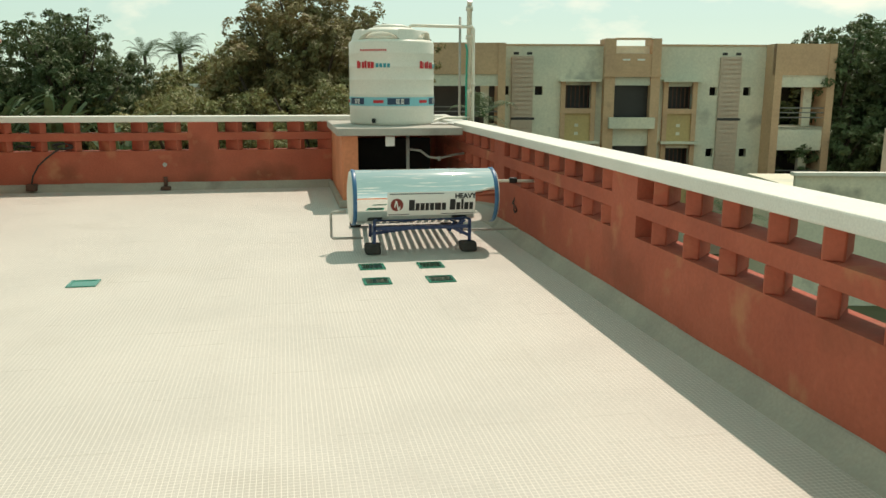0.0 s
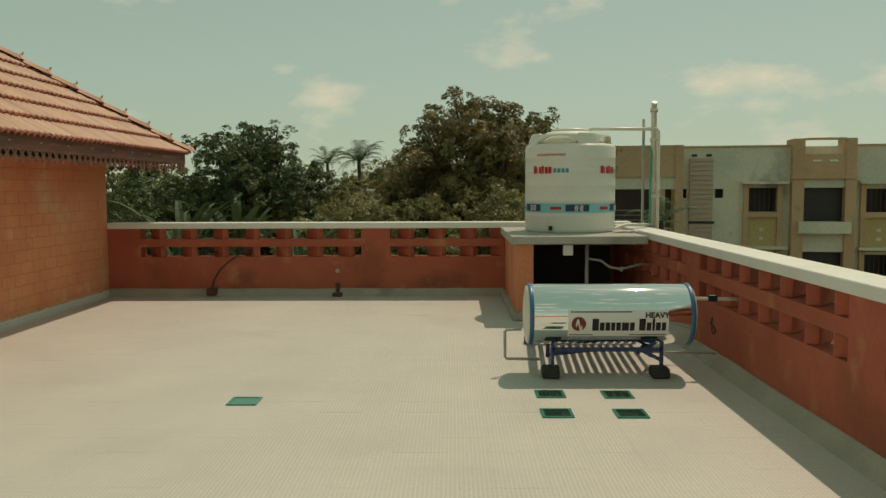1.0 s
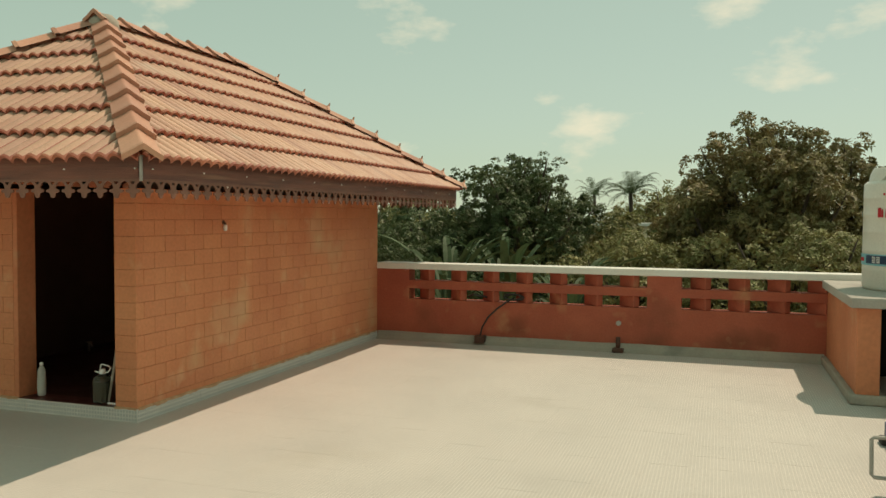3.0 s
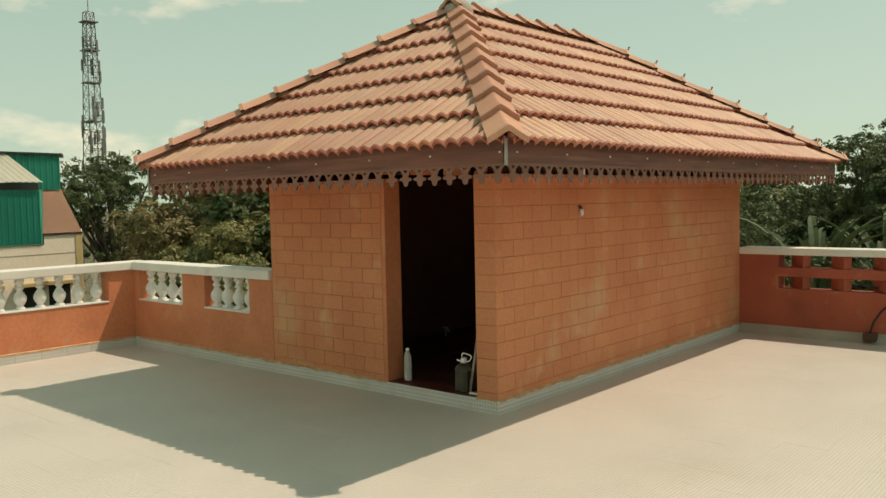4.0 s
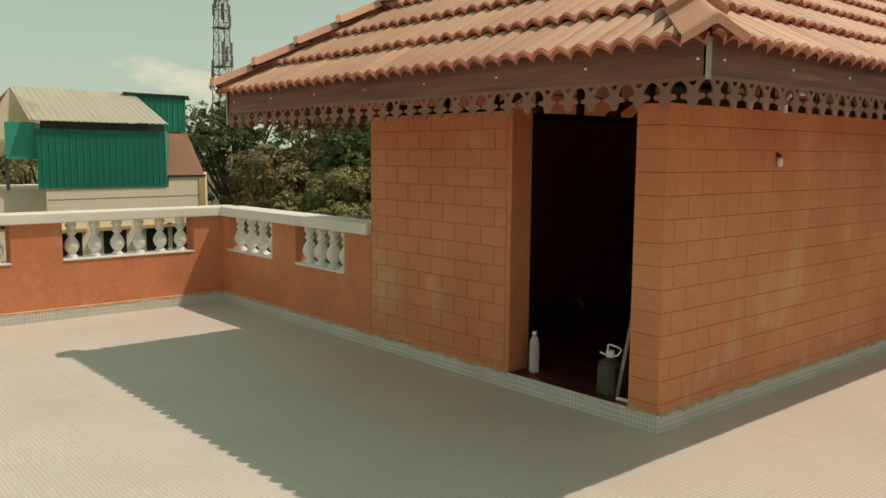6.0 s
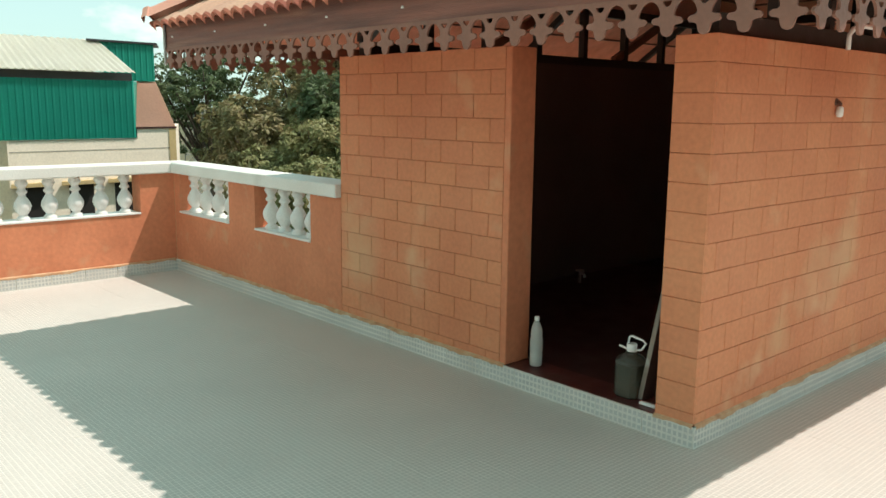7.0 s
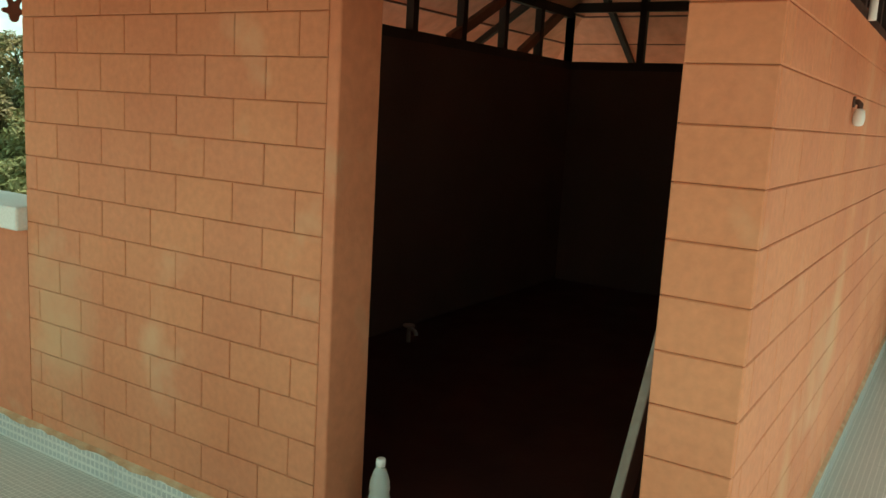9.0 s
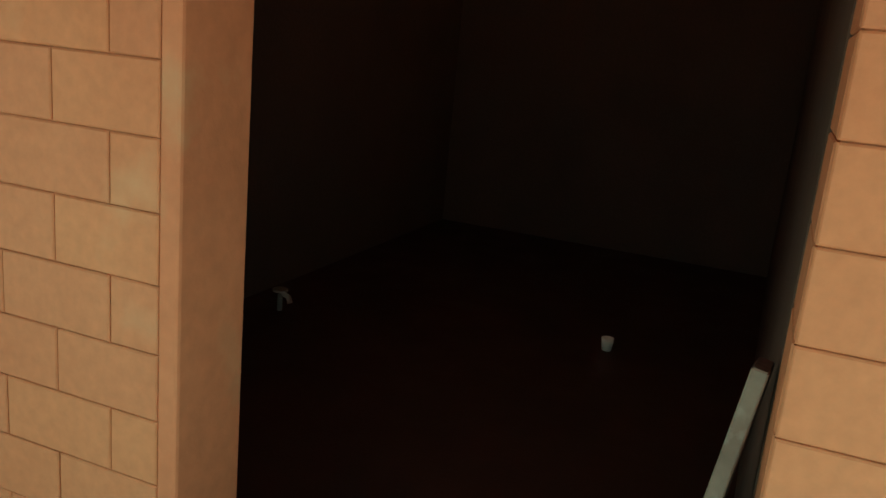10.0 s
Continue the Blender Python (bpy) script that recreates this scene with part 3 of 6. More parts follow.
def tile_mesh(limit=None, back=0.30):
    """A two-roll roof tile; limit gives how far up the slope each column may reach."""
    bm = bmesh.new()
    n = 16
    cols = []
    for i in range(n + 1):
        u = TW * i / n
        top = TL if limit is None else min(TL, limit(u))
        if top < 0.03:
            cols.append(None)
            continue
        h = tile_profile(u)
        row = [(0.004, h + 0.020), (0.0, h + 0.044), (0.02, h + 0.049), (top, h + 0.049 * (1 - top / TL))]
        cols.append([bm.verts.new((u, s, z)) for s, z in row])
    for a, b in zip(cols, cols[1:]):
        if a and b:
            for k in range(3):
                f = bm.faces.new((a[k], b[k], b[k + 1], a[k + 1]))
                f.smooth = k == 2
                # Lips are redder clay; valleys share it, which paints shade between the rolls.
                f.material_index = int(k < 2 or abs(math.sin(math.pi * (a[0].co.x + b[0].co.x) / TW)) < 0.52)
    if not bm.faces:
        bm.free()
        return None
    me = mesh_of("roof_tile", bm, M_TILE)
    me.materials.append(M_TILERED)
    return me


FULL_TILE = tile_mesh()


def slope(name, a, b, top, cl, cr, run, single):
    """One side of the roof. a, b: its eave from left to right seen from outside; cl, cr: how fast its hips close in."""
    a, b = corner[a], corner[b]
    u = (b - a).normalized()
    inward = Vector((-u.y, u.x, 0))
    rise = RZ - EZ
    up = (inward * run + Vector((0, 0, rise))).normalized()
    nrm = u.cross(up)
    length, slant = (b - a).length, math.hypot(run, rise)
    cos = run / slant
    deck = bmesh.new()
    pts = [a, b] + ([corner["q"], corner["p"]] if top == "pq" else [corner["p"], corner["q"]] if top == "qp" else [corner[top]])
    deck.faces.new([deck.verts.new(p) for p in pts])
    part_ob = part(name, deck, M_TILE, hut)
    off = base_of(part_ob)
    joined = bmesh.new()
    step = (slant + 0.04) / ROWS
    for r in range(ROWS):
        s0 = -0.06 + r * step
        shift = 0.0 if r % 2 else TW / 2
        k = -1
        while True:
            u0 = k * TW + shift - TW / 2
            k += 1
            if u0 > length:
                break

            def room(du, u0=u0, s0=s0):
                x = u0 + du
                left = x / cl if cl else 1e9
                right = (length - x) / cr if cr else 1e9
                return min(left, right) / cos - s0 + 0.02
            reach = [room(TW * i / 20) for i in range(21)]
            if max(reach) < 0.05:
                continue
            p = a + u * u0 + up * s0 - nrm * 0.006 - off
            lift = random.uniform(-0.004, 0.004)
            m = axes(p + nrm * (0.004 + abs(lift)), u, (up + nrm * lift).normalized(), (nrm - up * lift).normalized())
            me = FULL_TILE if min(reach) >= TL else tile_mesh(room)
            if me is None:
                continue
            if single:
                piece("roof_tile", me, part_ob, m)
            else:
                t = bmesh.new()
                t.from_mesh(me)
                bmesh.ops.transform(t, matrix=m, verts=t.verts[:])
                tmp = bpy.data.meshes.new("tmp")
                t.to_mesh(tmp)
                t.free()
                joined.from_mesh(tmp)
                bpy.data.meshes.remove(tmp)
    if not single:
        ob = part("roof_tiles", joined, M_TILE, part_ob, local=True)
        ob["kind"] = "stuff"
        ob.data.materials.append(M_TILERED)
    else:
        joined.free()
    return part_ob


run_f, run_s, run_b = RY0 - EY0, EX1 - RX, EY1 - RY1
slope("roof_front", "fl", "fr", "p", (RX - EX0) / run_f, (EX1 - RX) / run_f, run_f, True)
slope("roof_side", "fr", "br", "qp", (RY0 - EY0) / run_s, (EY1 - RY1) / run_s, run_s, True)
slope("roof_back", "br", "bl", "q", (EX1 - RX) / run_b, (RX - EX0) / run_b, run_b, False)
slope("roof_left", "bl", "fl", "pq", (EY1 - RY1) / (RX - EX0), (RY0 - EY0) / (RX - EX0), RX - EX0, False)


def cap_mesh(length, drop, nib):
    """A ridge cap: a folded tile with a raised collar at its lower end, on the slope's fall to both sides."""
    bm = bmesh.new()
    w = 0.135
    prof = [(-w, -drop), (-w * 0.55, -drop * 0.56), (-w * 0.12, -drop * 0.08), (0, 0), (w * 0.12, -drop * 0.08), (w * 0.55, -drop * 0.56), (w, -drop)]
    rows = [(0.0, 1.0, 0.026, -0.02), (0.0, 1.04, 0.050, 0.0), (0.04, 1.035, 0.047, 0.0), (0.045, 1.0, 0.034, 0.0), (length, 0.94, 0.0, 0.0)]
    rings = [[bm.verts.new((x * k, s, z * k + h + 0.100 + dz)) for x, z in prof] for s, k, h, dz in rows]
    for i, (a, b) in enumerate(zip(rings, rings[1:])):
        for j in range(len(prof) - 1):
            f = bm.faces.new((a[j], a[j + 1], b[j + 1], b[j]))
            f.smooth = i == 3
    if nib:
        box(bm, -0.011, 0.011, 0.004, 0.022, 0.13, 0.19)
    return mesh_of("ridge_cap", bm, M_CAPTILE)


def caps(a, b, count, drop, nib=False):
    a, b = Vector(a), Vector(b)
    d = (b - a).normalized()
    sidev = d.cross(Vector((0, 0, 1))).normalized()
    nrm = sidev.cross(d)
    step = (b - a).length / count
    me = cap_mesh(step + 0.12, drop, nib)
    off = base_of(hut)
    for i in range(count):
        w = random.uniform(-0.012, 0.012)
        piece("ridge_cap", me, hut, axes(a + d * (i * step - 0.09) - off, (sidev + d * w).normalized(), (d - sidev * w).normalized(), nrm),
              "folded terracotta ridge cap" if i == 0 else "")


caps(corner["fr"] + Vector((0, 0, 0.015)), corner["p"] + Vector((0, 0, 0.015)), 9, 0.086)
caps(corner["fl"] + Vector((0, 0, 0.05)), corner["p"] + Vector((0, 0, 0.02)), 9, 0.086)
caps(corner["br"] + Vector((0, 0, 0.03)), corner["q"] + Vector((0, 0, 0.02)), 9, 0.086, True)
caps(corner["bl"], corner["q"], 9, 0.086)
caps(corner["p"] + Vector((0, -0.06, 0.02)), corner["q"] + Vector((0, 0.1, 0.02)), 7, 0.10)
cone = bmesh.new()
lathe(cone, [(0.17, -0.08), (0.15, 0.05), (0.09, 0.11), (0.01, 0.125)], 14, corner["p"] + Vector((0, 0, 0.02)))
part("ridge_mortar", cone, M_CEMENT, hut, "grey mortar knob at the hip's top")

# fascia boards with fretwork below
LACE_P = 0.142
half = [(0.071, -0.004), (0.058, -0.007), (0.044, -0.015), (0.033, -0.028), (0.027, -0.043), (0.027, -0.054), (0.034, -0.060), (0.050, -0.061), (0.059, -0.067),
        (0.060, -0.076), (0.053, -0.083), (0.036, -0.085), (0.026, -0.090), (0.023, -0.104), (0.018, -0.116), (0.010, -0.122), (0.003, -0.124)]
outer = [(0.071, 0.012)] + half + [(-x, z) for x, z in half[::-1]] + [(-0.071, 0.012)]
hole = [(0.019 * math.cos(a), -0.006 - 0.020 * math.sin(a)) for a in [math.pi * i / 9 for i in range(10)]]


def lace(bm, a, b, out):
    """A board of fretwork from a to b, 10 mm thick."""
    from mathutils.geometry import tessellate_polygon
    tris = tessellate_polygon([[Vector((x, z, 0)) for x, z in outer], [Vector((x, z, 0)) for x, z in hole]])
    flat = outer + hole
    a, b, out = Vector(a), Vector(b), Vector(out)
    d = (b - a).normalized()
    n = round((b - a).length / LACE_P)
    p = (b - a).length / n
    for i in range(n):
        c = a + d * p * (i + 0.5)
        wob = random.uniform(-0.0015, 0.0015)
        rows = []
        for o in (0.0, 0.010):
            rows.append([bm.verts.new(c + d * x * p / LACE_P * 0.999 + Vector((0, 0, z + wob)) + out * o) for x, z in flat])
        for t in tris:
            bm.faces.new([rows[1][k] for k in t])
            bm.faces.new([rows[0][k] for k in t[::-1]])
        no = len(outer)
        for k in list(range(no)) + list(range(no, len(flat))):
            j = k + 1
            if j == no:
                j = 0
            if j == len(flat):
                j = no
            bm.faces.new((rows[0][k], rows[0][j], rows[1][j], rows[1][k]))


FZ0, FZ1 = 2.045, 2.224
for nm, a, b, out in (("front", (EX0, EY0), (EX1, EY0), (0, -1)), ("side", (EX1, EY0), (EX1, EY1), (1, 0)),
                      ("back", (EX1, EY1), (EX0, EY1), (0, 1)), ("left", (EX0, EY1), (EX0, EY0), (-1, 0))):
    o = Vector((*out, 0))
    a, b = Vector((*a, 0)), Vector((*b, 0))
    d = (b - a).normalized()
    bm = bmesh.new()
    beam(bm, a - o * 0.012 + Vector((0, 0, (FZ0 + FZ1) / 2)), b - o * 0.012 + Vector((0, 0, (FZ0 + FZ1) / 2)), 0.024, FZ1 - FZ0)
    board = part("fascia_board", bm, M_WOOD, hut, "brown stained timber fascia")
    bm = bmesh.new()
    lace(bm, a - o * 0.006 + Vector((0, 0, FZ0)), b - o * 0.006 + Vector((0, 0, FZ0)), o)
    part("fretwork", bm, M_LACE, board, "carved timber fretwork")
    bm = bmesh.new()
    k = 0.12
    while k < (b - a).length:
        p = a + d * k + o * 0.002 + Vector((0, 0, FZ0 + 0.085))
        lathe(bm, [(0.007, -0.006), (0.008, 0.0), (0.005, 0.005)], 8, p)
        k += 0.62
    part("bolts", bm, M_STICKER, board, "pale bolt heads")
part("corner_strip", soft_box(EX1 - 0.008, EX1 + 0.012, EY0 - 0.012, EY0 + 0.006, FZ0 - 0.005, FZ1 - 0.005, 0.003), M_GREYPIPE, hut, "bare metal corner strip")
part("corner_strip", soft_box(EX0 - 0.012, EX0 + 0.008, EY0 - 0.012, EY0 + 0.006, FZ0 - 0.10, FZ1 - 0.01, 0.003), M_GREYPIPE, hut, "bare metal corner strip")

# timber frame between the walls and the roof
def roof_z(x, y):
    return min(EZ + (y - EY0) * (RZ - EZ) / run_f, EZ + (EX1 - x) * (RZ - EZ) / run_s,
               EZ + (EY1 - y) * (RZ - EZ) / run_b, EZ + (x - EX0) * (RZ - EZ) / (RX - EX0)) - 0.055


WX0, WX1, WY0, WY1 = HUT_L + 0.14, -0.11, 0.11, HUT_B - 0.14
for a, b in (((WX0, WY0), (WX0, WY1)), ((WX0, WY1), (WX1, WY1)), ((WX1, WY1), (WX1, WY0))):
    a, b = Vector((*a, 0)), Vector((*b, 0))
    bm = bmesh.new()
    beam(bm, a + Vector((0, 0, 2.085)), b + Vector((0, 0, 2.085)), 0.09, 0.10)
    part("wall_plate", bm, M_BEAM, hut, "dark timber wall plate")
    n = round((b - a).length / 0.62)
    for i in range(n + 1):
        p = a.lerp(b, i / n)
        top = roof_z(p.x, p.y)
        bm = bmesh.new()
        beam(bm, p + Vector((0, 0, 2.135)), p + Vector((0, 0, top)), 0.06, 0.06)
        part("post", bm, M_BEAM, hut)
for (x, y), (x2, y2) in (((WX0, WY0), (WX0, WY1)), ((WX1, WY0), (WX1, WY1))):
    bm = bmesh.new()
    z = roof_z(x, 2.5) - 0.05
    beam(bm, (x, y, z), (x2, y2, z), 0.06, 0.08)
    part("purlin", bm, M_BEAM, hut)
for ya, yb in ((1.35, 2.2), (3.1, 3.95), (4.2, 4.95)):
    bm = bmesh.new()
    beam(bm, (WX0, ya, 2.13), (WX0, yb, roof_z(WX0, 2.5) - 0.06), 0.05, 0.07)
    part("brace", bm, M_LACE, hut, "brown diagonal timber brace")
bm = bmesh.new()
z = roof_z(-1.4, WY1) - 0.20
beam(bm, (WX0, WY1, z), (WX1, WY1, z), 0.06, 0.08)
part("purlin", bm, M_BEAM, hut)
for y in (-0.4, 0.55, 2.45, 4.35):
    for x0, x1 in ((EX0 + 0.1, RX), (EX1 - 0.1, RX)):
        pts = []
        for i in range(2):
            x = x0 + (x1 - x0) * i
            pts.append((x, y, roof_z(x, y) - 0.035))
        if y < 1.2 or y > RY1:
            dist = (y - EY0) if y < 1.2 else (EY1 - y) * run_s / run_b
            x = (EX0 + dist * 0.99) if x0 < RX else (EX1 - dist * 0.99)
            pts[1] = (x, y, roof_z(x, y) - 0.035)
        bm = bmesh.new()
        beam(bm, pts[0], pts[1], 0.05, 0.07)
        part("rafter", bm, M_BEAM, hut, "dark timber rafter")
for x in (-2.6, -1.35, -0.2, 0.4):
    for y0, sgn in ((EY0 + 0.1, 1), (EY1 - 0.1, -1)):
        reach = min(x - EX0, EX1 - x) * 0.97 * (1 if sgn > 0 else run_b / run_s)
        y1 = (EY0 + reach) if sgn > 0 else (EY1 - reach)
        if sgn * (y1 - y0) > 0.2:
            bm = bmesh.new()
            beam(bm, (x, y0, roof_z(x, y0) - 0.035), (x, y1, roof_z(x, y1) - 0.035), 0.05, 0.07)
            part("rafter", bm, M_BEAM, hut, "dark timber rafter")


for f in (0.16, 0.30, 0.44, 0.58, 0.72, 0.86):
    ring = [corner[a].lerp(corner[b], f) + Vector((0, 0, -0.062)) for a, b in (("fl", "p"), ("fr", "p"), ("br", "q"), ("bl", "q"))]
    for a, b in zip(ring, ring[1:] + ring[:1]):
        bm = bmesh.new()
        beam(bm, a, b, 0.035, 0.022)
        part("batten", bm, M_LACE, hut, "thin brown roof batten")

# ---- tank stand and water tank ----
SLAB_Z = 1.045
stand = thing("tank_stand", (6.9, 4.1, 0), "ochre masonry stand with a concrete slab carrying the tank", "tank stand")
part("stand_wall", soft_box(6.04, 6.25, 2.95, 5.285, 0, 0.945, 0.01), M_PLASTER, stand, "ochre plaster side wall")
part("stand_footing", soft_box(5.98, 6.31, 2.90, 5.28, 0, 0.10, 0.02), M_CEMENT, stand, "rough cement footing")
slab_bm = soft_box(5.97, 7.635, 2.88, 5.225, 0.945, SLAB_Z, 0.012)
part("slab", slab_bm, M_SLAB, stand, "worn concrete slab")

tank = thing("water_tank", (6.85, 4.12, SLAB_Z), "cream cylindrical plastic water tank on the slab", "water tank")
body = [(0.58, 0.0), (0.60, 0.02), (0.605, 0.06)]
for zr in (0.22, 0.42, 0.62, 0.80, 0.98):
    body += [(0.605, zr - 0.012), (0.609, zr), (0.605, zr + 0.012)]
body += [(0.605, 1.12), (0.598, 1.14), (0.565, 1.165), (0.44, 1.17)]
part("body", lathe(bmesh.new(), body, 56, (6.85, 4.12, SLAB_Z)), M_TANK, tank)
part("dome", lathe(bmesh.new(), [(0.46, 1.165), (0.45, 1.22), (0.40, 1.28), (0.31, 1.335), (0.18, 1.355), (0.03, 1.36)], 40, (6.85, 4.12, SLAB_Z)), M_TANK, tank)
# raised shoulder, open in four arches
bm = bmesh.new()
rows = []
for k in range(144):
    a = 2.5 * k
    da = (a + 117.5 + 45) % 90 - 45
    lo = 1.155 + (0.115 * math.sqrt(max(0.0, 1 - (da / 31) ** 2)) if abs(da) < 31 else 0.0)
    hi = 1.305 - (0.012 if abs(da) < 31 else 0.0)
    rows.append([bm.verts.new((6.85 + r * math.cos(radians(a)), 4.12 + r * math.sin(radians(a)), SLAB_Z + zz))
                 for r, zz in ((0.575 - 0.35 * (lo - 1.155), lo), (0.528, hi - 0.01), (0.520, hi), (0.475, hi), (0.465, lo))])
for p, q in zip(rows, rows[1:] + rows[:1]):
    for n in range(5):
        bm.faces.new((p[n], p[(n + 1) % 5], q[(n + 1) % 5], q[n]))
bmesh.ops.recalc_face_normals(bm, faces=bm.faces[:])
part("shoulder_ring", bm, M_TANK, tank, "raised shoulder pierced by arches")
part("lid", lathe(bmesh.new(), [(0.24, 1.335), (0.255, 1.345), (0.255, 1.365), (0.18, 1.385), (0.02, 1.39)], 30, (6.85, 4.12, SLAB_Z)), M_TANK, tank)


def wrap(bm, a0, a1, z0, z1, lift=0.004, seg=6):
    """A patch of print that follows the tank's wall; angles in degrees from the side that faces the terrace."""
    rows = []
    for i in range(seg + 1):
        a = radians(-90 + a0 + (a1 - a0) * i / seg)
        rows.append([bm.verts.new((6.85 + (0.606 + lift) * math.cos(a), 4.12 + (0.606 + lift) * math.sin(a), SLAB_Z + zz)) for zz in (z0, z1)])
    for p, q in zip(rows, rows[1:]):
        bm.faces.new((p[0], q[0], q[1], p[1]))


for start in (-58, 32, 122, 212):
    bm = bmesh.new()
    for i, (w, h) in enumerate(((4.2, 0.10), (2.0, 0.085), (4.0, 0.085), (3.0, 0.10), (4.0, 0.085), (4.4, 0.085))):
        a = start + i * 4.6
        wrap(bm, a, a + w, 0.775, 0.775 + h, 0.010, 2)
    part("brand_print", bm, M_RED, tank, "red brand lettering shapes")
    bm = bmesh.new()
    for i in range(4):
        wrap(bm, start + 30 + i * 5, start + 33.6 + i * 5, 0.785, 0.84, 0.010, 2)
    part("brand_print", bm, M_TEAL, tank, "teal brand lettering shapes")
bm = bmesh.new()
for i in range(14):
    wrap(bm, -52 + i * 2.8, -50.2 + i * 2.8, 1.005, 1.03, 0.006, 1)
part("small_print", bm, M_RED, tank, "line of small red print")
bm = bmesh.new()
wrap(bm, -180, 180, 0.265, 0.385, 0.006, 60)
part("label_band", bm, M_CYAN, tank, "light blue label band")
for a in (-70, -8, 55, 118, 180):
    bm = bmesh.new()
    wrap(bm, a - 5, a + 24, 0.285, 0.372, 0.011, 8)
    part("label_panel", bm, M_NAVYP, tank, "dark printed panel")
    bm = bmesh.new()
    for r in range(4):
        for c in range(2):
            wrap(bm, a + 6 + c * 6, a + 10.5 + c * 6, 0.295 + r * 0.018, 0.305 + r * 0.018, 0.013, 2)
    part("label_lines", bm, M_STICKER, tank, "pale print lines")
    bm = bmesh.new()
    wrap(bm, a - 24, a - 10, 0.305, 0.345, 0.011, 4)
    part("label_mark", bm, M_RED, tank, "small red mark")
part("outlet", soft_box(6.50, 6.55, 3.56, 3.60, 1.08, 1.14, 0.004), M_BLACK, tank, "black outlet fitting")


# ---- pipes beside the tank ----
def pipe(name, pts, r, material, label, collars=()):
    t = thing(name, pts[0], label, "pipe", "water pipes")
    part("tube", tube(bmesh.new(), pts, r), material, t)
    for p in collars:
        part("collar", lathe(bmesh.new(), [(r * 1.35, -0.03), (r * 1.35, 0.03)], 12, p), material, t)
    return t


pipe("vent_pipe", [(8.10, 4.62, GROUND_Z), (8.10, 4.62, 2.80), (8.10, 4.60, 2.83)], 0.040, M_PVC, "tall cream plastic vent pipe fixed outside the parapet", [(8.10, 4.62, 2.72), (8.10, 4.62, 1.5), (8.10, 4.62, 2.3)])
pipe("thin_pipe", [(7.965, 4.66, 1.084), (7.965, 4.66, 2.60)], 0.020, M_GREYPIPE, "thin grey upright pipe on the coping")
pipe("fill_pipe", [(8.15, 4.55, GROUND_Z), (8.15, 4.55, 2.42), (8.13, 4.55, 2.45), (7.2, 4.45, 2.45), (7.17, 4.45, 2.44), (7.16, 4.45, 2.33)], 0.024, M_PVC, "cream plastic fill pipe bent over to the tank", [(8.15, 4.55, 1.6)])
pipe("green_hose", [(8.06, 4.58, 0.6), (8.05, 4.58, 1.6), (8.06, 4.58, 2.1), (8.04, 4.59, 2.2)], 0.014, M_SHEETGREEN, "green hose tied beside the pipes")
pipe("floor_pipe", [(7.2, 4.2, 1.066), (7.5, 4.3, 1.066), (7.72, 4.6, 1.107), (7.9, 4.6, 1.107), (8.1, 4.58, 1.107)], 0.022, M_PVC, "cream pipe lying from the tank over the slab")
rag = bmesh.new()
for i in range(9):
    for j in range(5):
        rag.verts.new((7.35 + i * 0.06, 3.55 + j * 0.09, 1.05 + 0.05 * abs(noise.noise(Vector((i * 0.7, j * 0.9, 1)))) + 0.01))
rag.verts.ensure_lookup_table()
for i in range(8):
    for j in range(4):
        rag.faces.new([rag.verts[a] for a in (i * 5 + j, i * 5 + j + 1, (i + 1) * 5 + j + 1, (i + 1) * 5 + j)])
bmesh.ops.solidify(rag, geom=rag.faces[:], thickness=0.006)
whole("cement_bag", rag, M_STICKER, "crumpled pale sheet lying on the concrete slab", "sheet")
# under the slab
pipe("drain_pipe", [(6.95, 3.25, 0.93), (6.95, 3.25, 0.2), (6.95, 3.25, 0.0)], 0.025, M_GREYPIPE, "grey upright pipe under the slab")
pipe("valve_pipe", [(6.95, 3.25, 0.74), (7.12, 3.22, 0.72), (7.22, 3.15, 0.64), (7.36, 3.12, 0.62), (7.55, 3.16, 0.66), (7.72, 3.2, 0.68)], 0.016, M_GREYPIPE, "pale pipe with a valve under the slab", [(7.36, 3.12, 0.62)])
pipe("stub_pipe", [(6.55, 3.3, 0.34), (6.85, 3.3, 0.36)], 0.016, M_GREYPIPE, "short grey pipe under the slab")
whole("junction_box", soft_box(6.62, 6.74, 3.0, 3.06, 0.80, 0.93, 0.008), M_STICKER, "white plastic box fixed under the slab", "box")
# Dark sheet added to paint the deep shade below the slab.
whole("dark_tarp", soft_box(6.26, 7.5, 4.6, 4.68, 0.0, 0.80, 0.02), M_DARK, "added dark sheet standing in for the shade under the slab", "sheet")

# ---- solar water heater ----
HX0, HX1, HY, HZ, HR = 5.90, 7.33, 0.03, 0.535, 0.265
heater = thing("solar_heater", (6.64, 0.3, 0), "polished steel solar water heater with blue rims on a blue frame", "water heater")


def drum(prof, seg=48):
    """Turns (radius, x) rows round the heater's level axis."""
    bm = lathe(bmesh.new(), prof, seg)
    bmesh.ops.transform(bm, matrix=axes((0, HY, HZ), (0, 1, 0), (0, 0, 1), (1, 0, 0)), verts=bm.verts[:])
    return bm


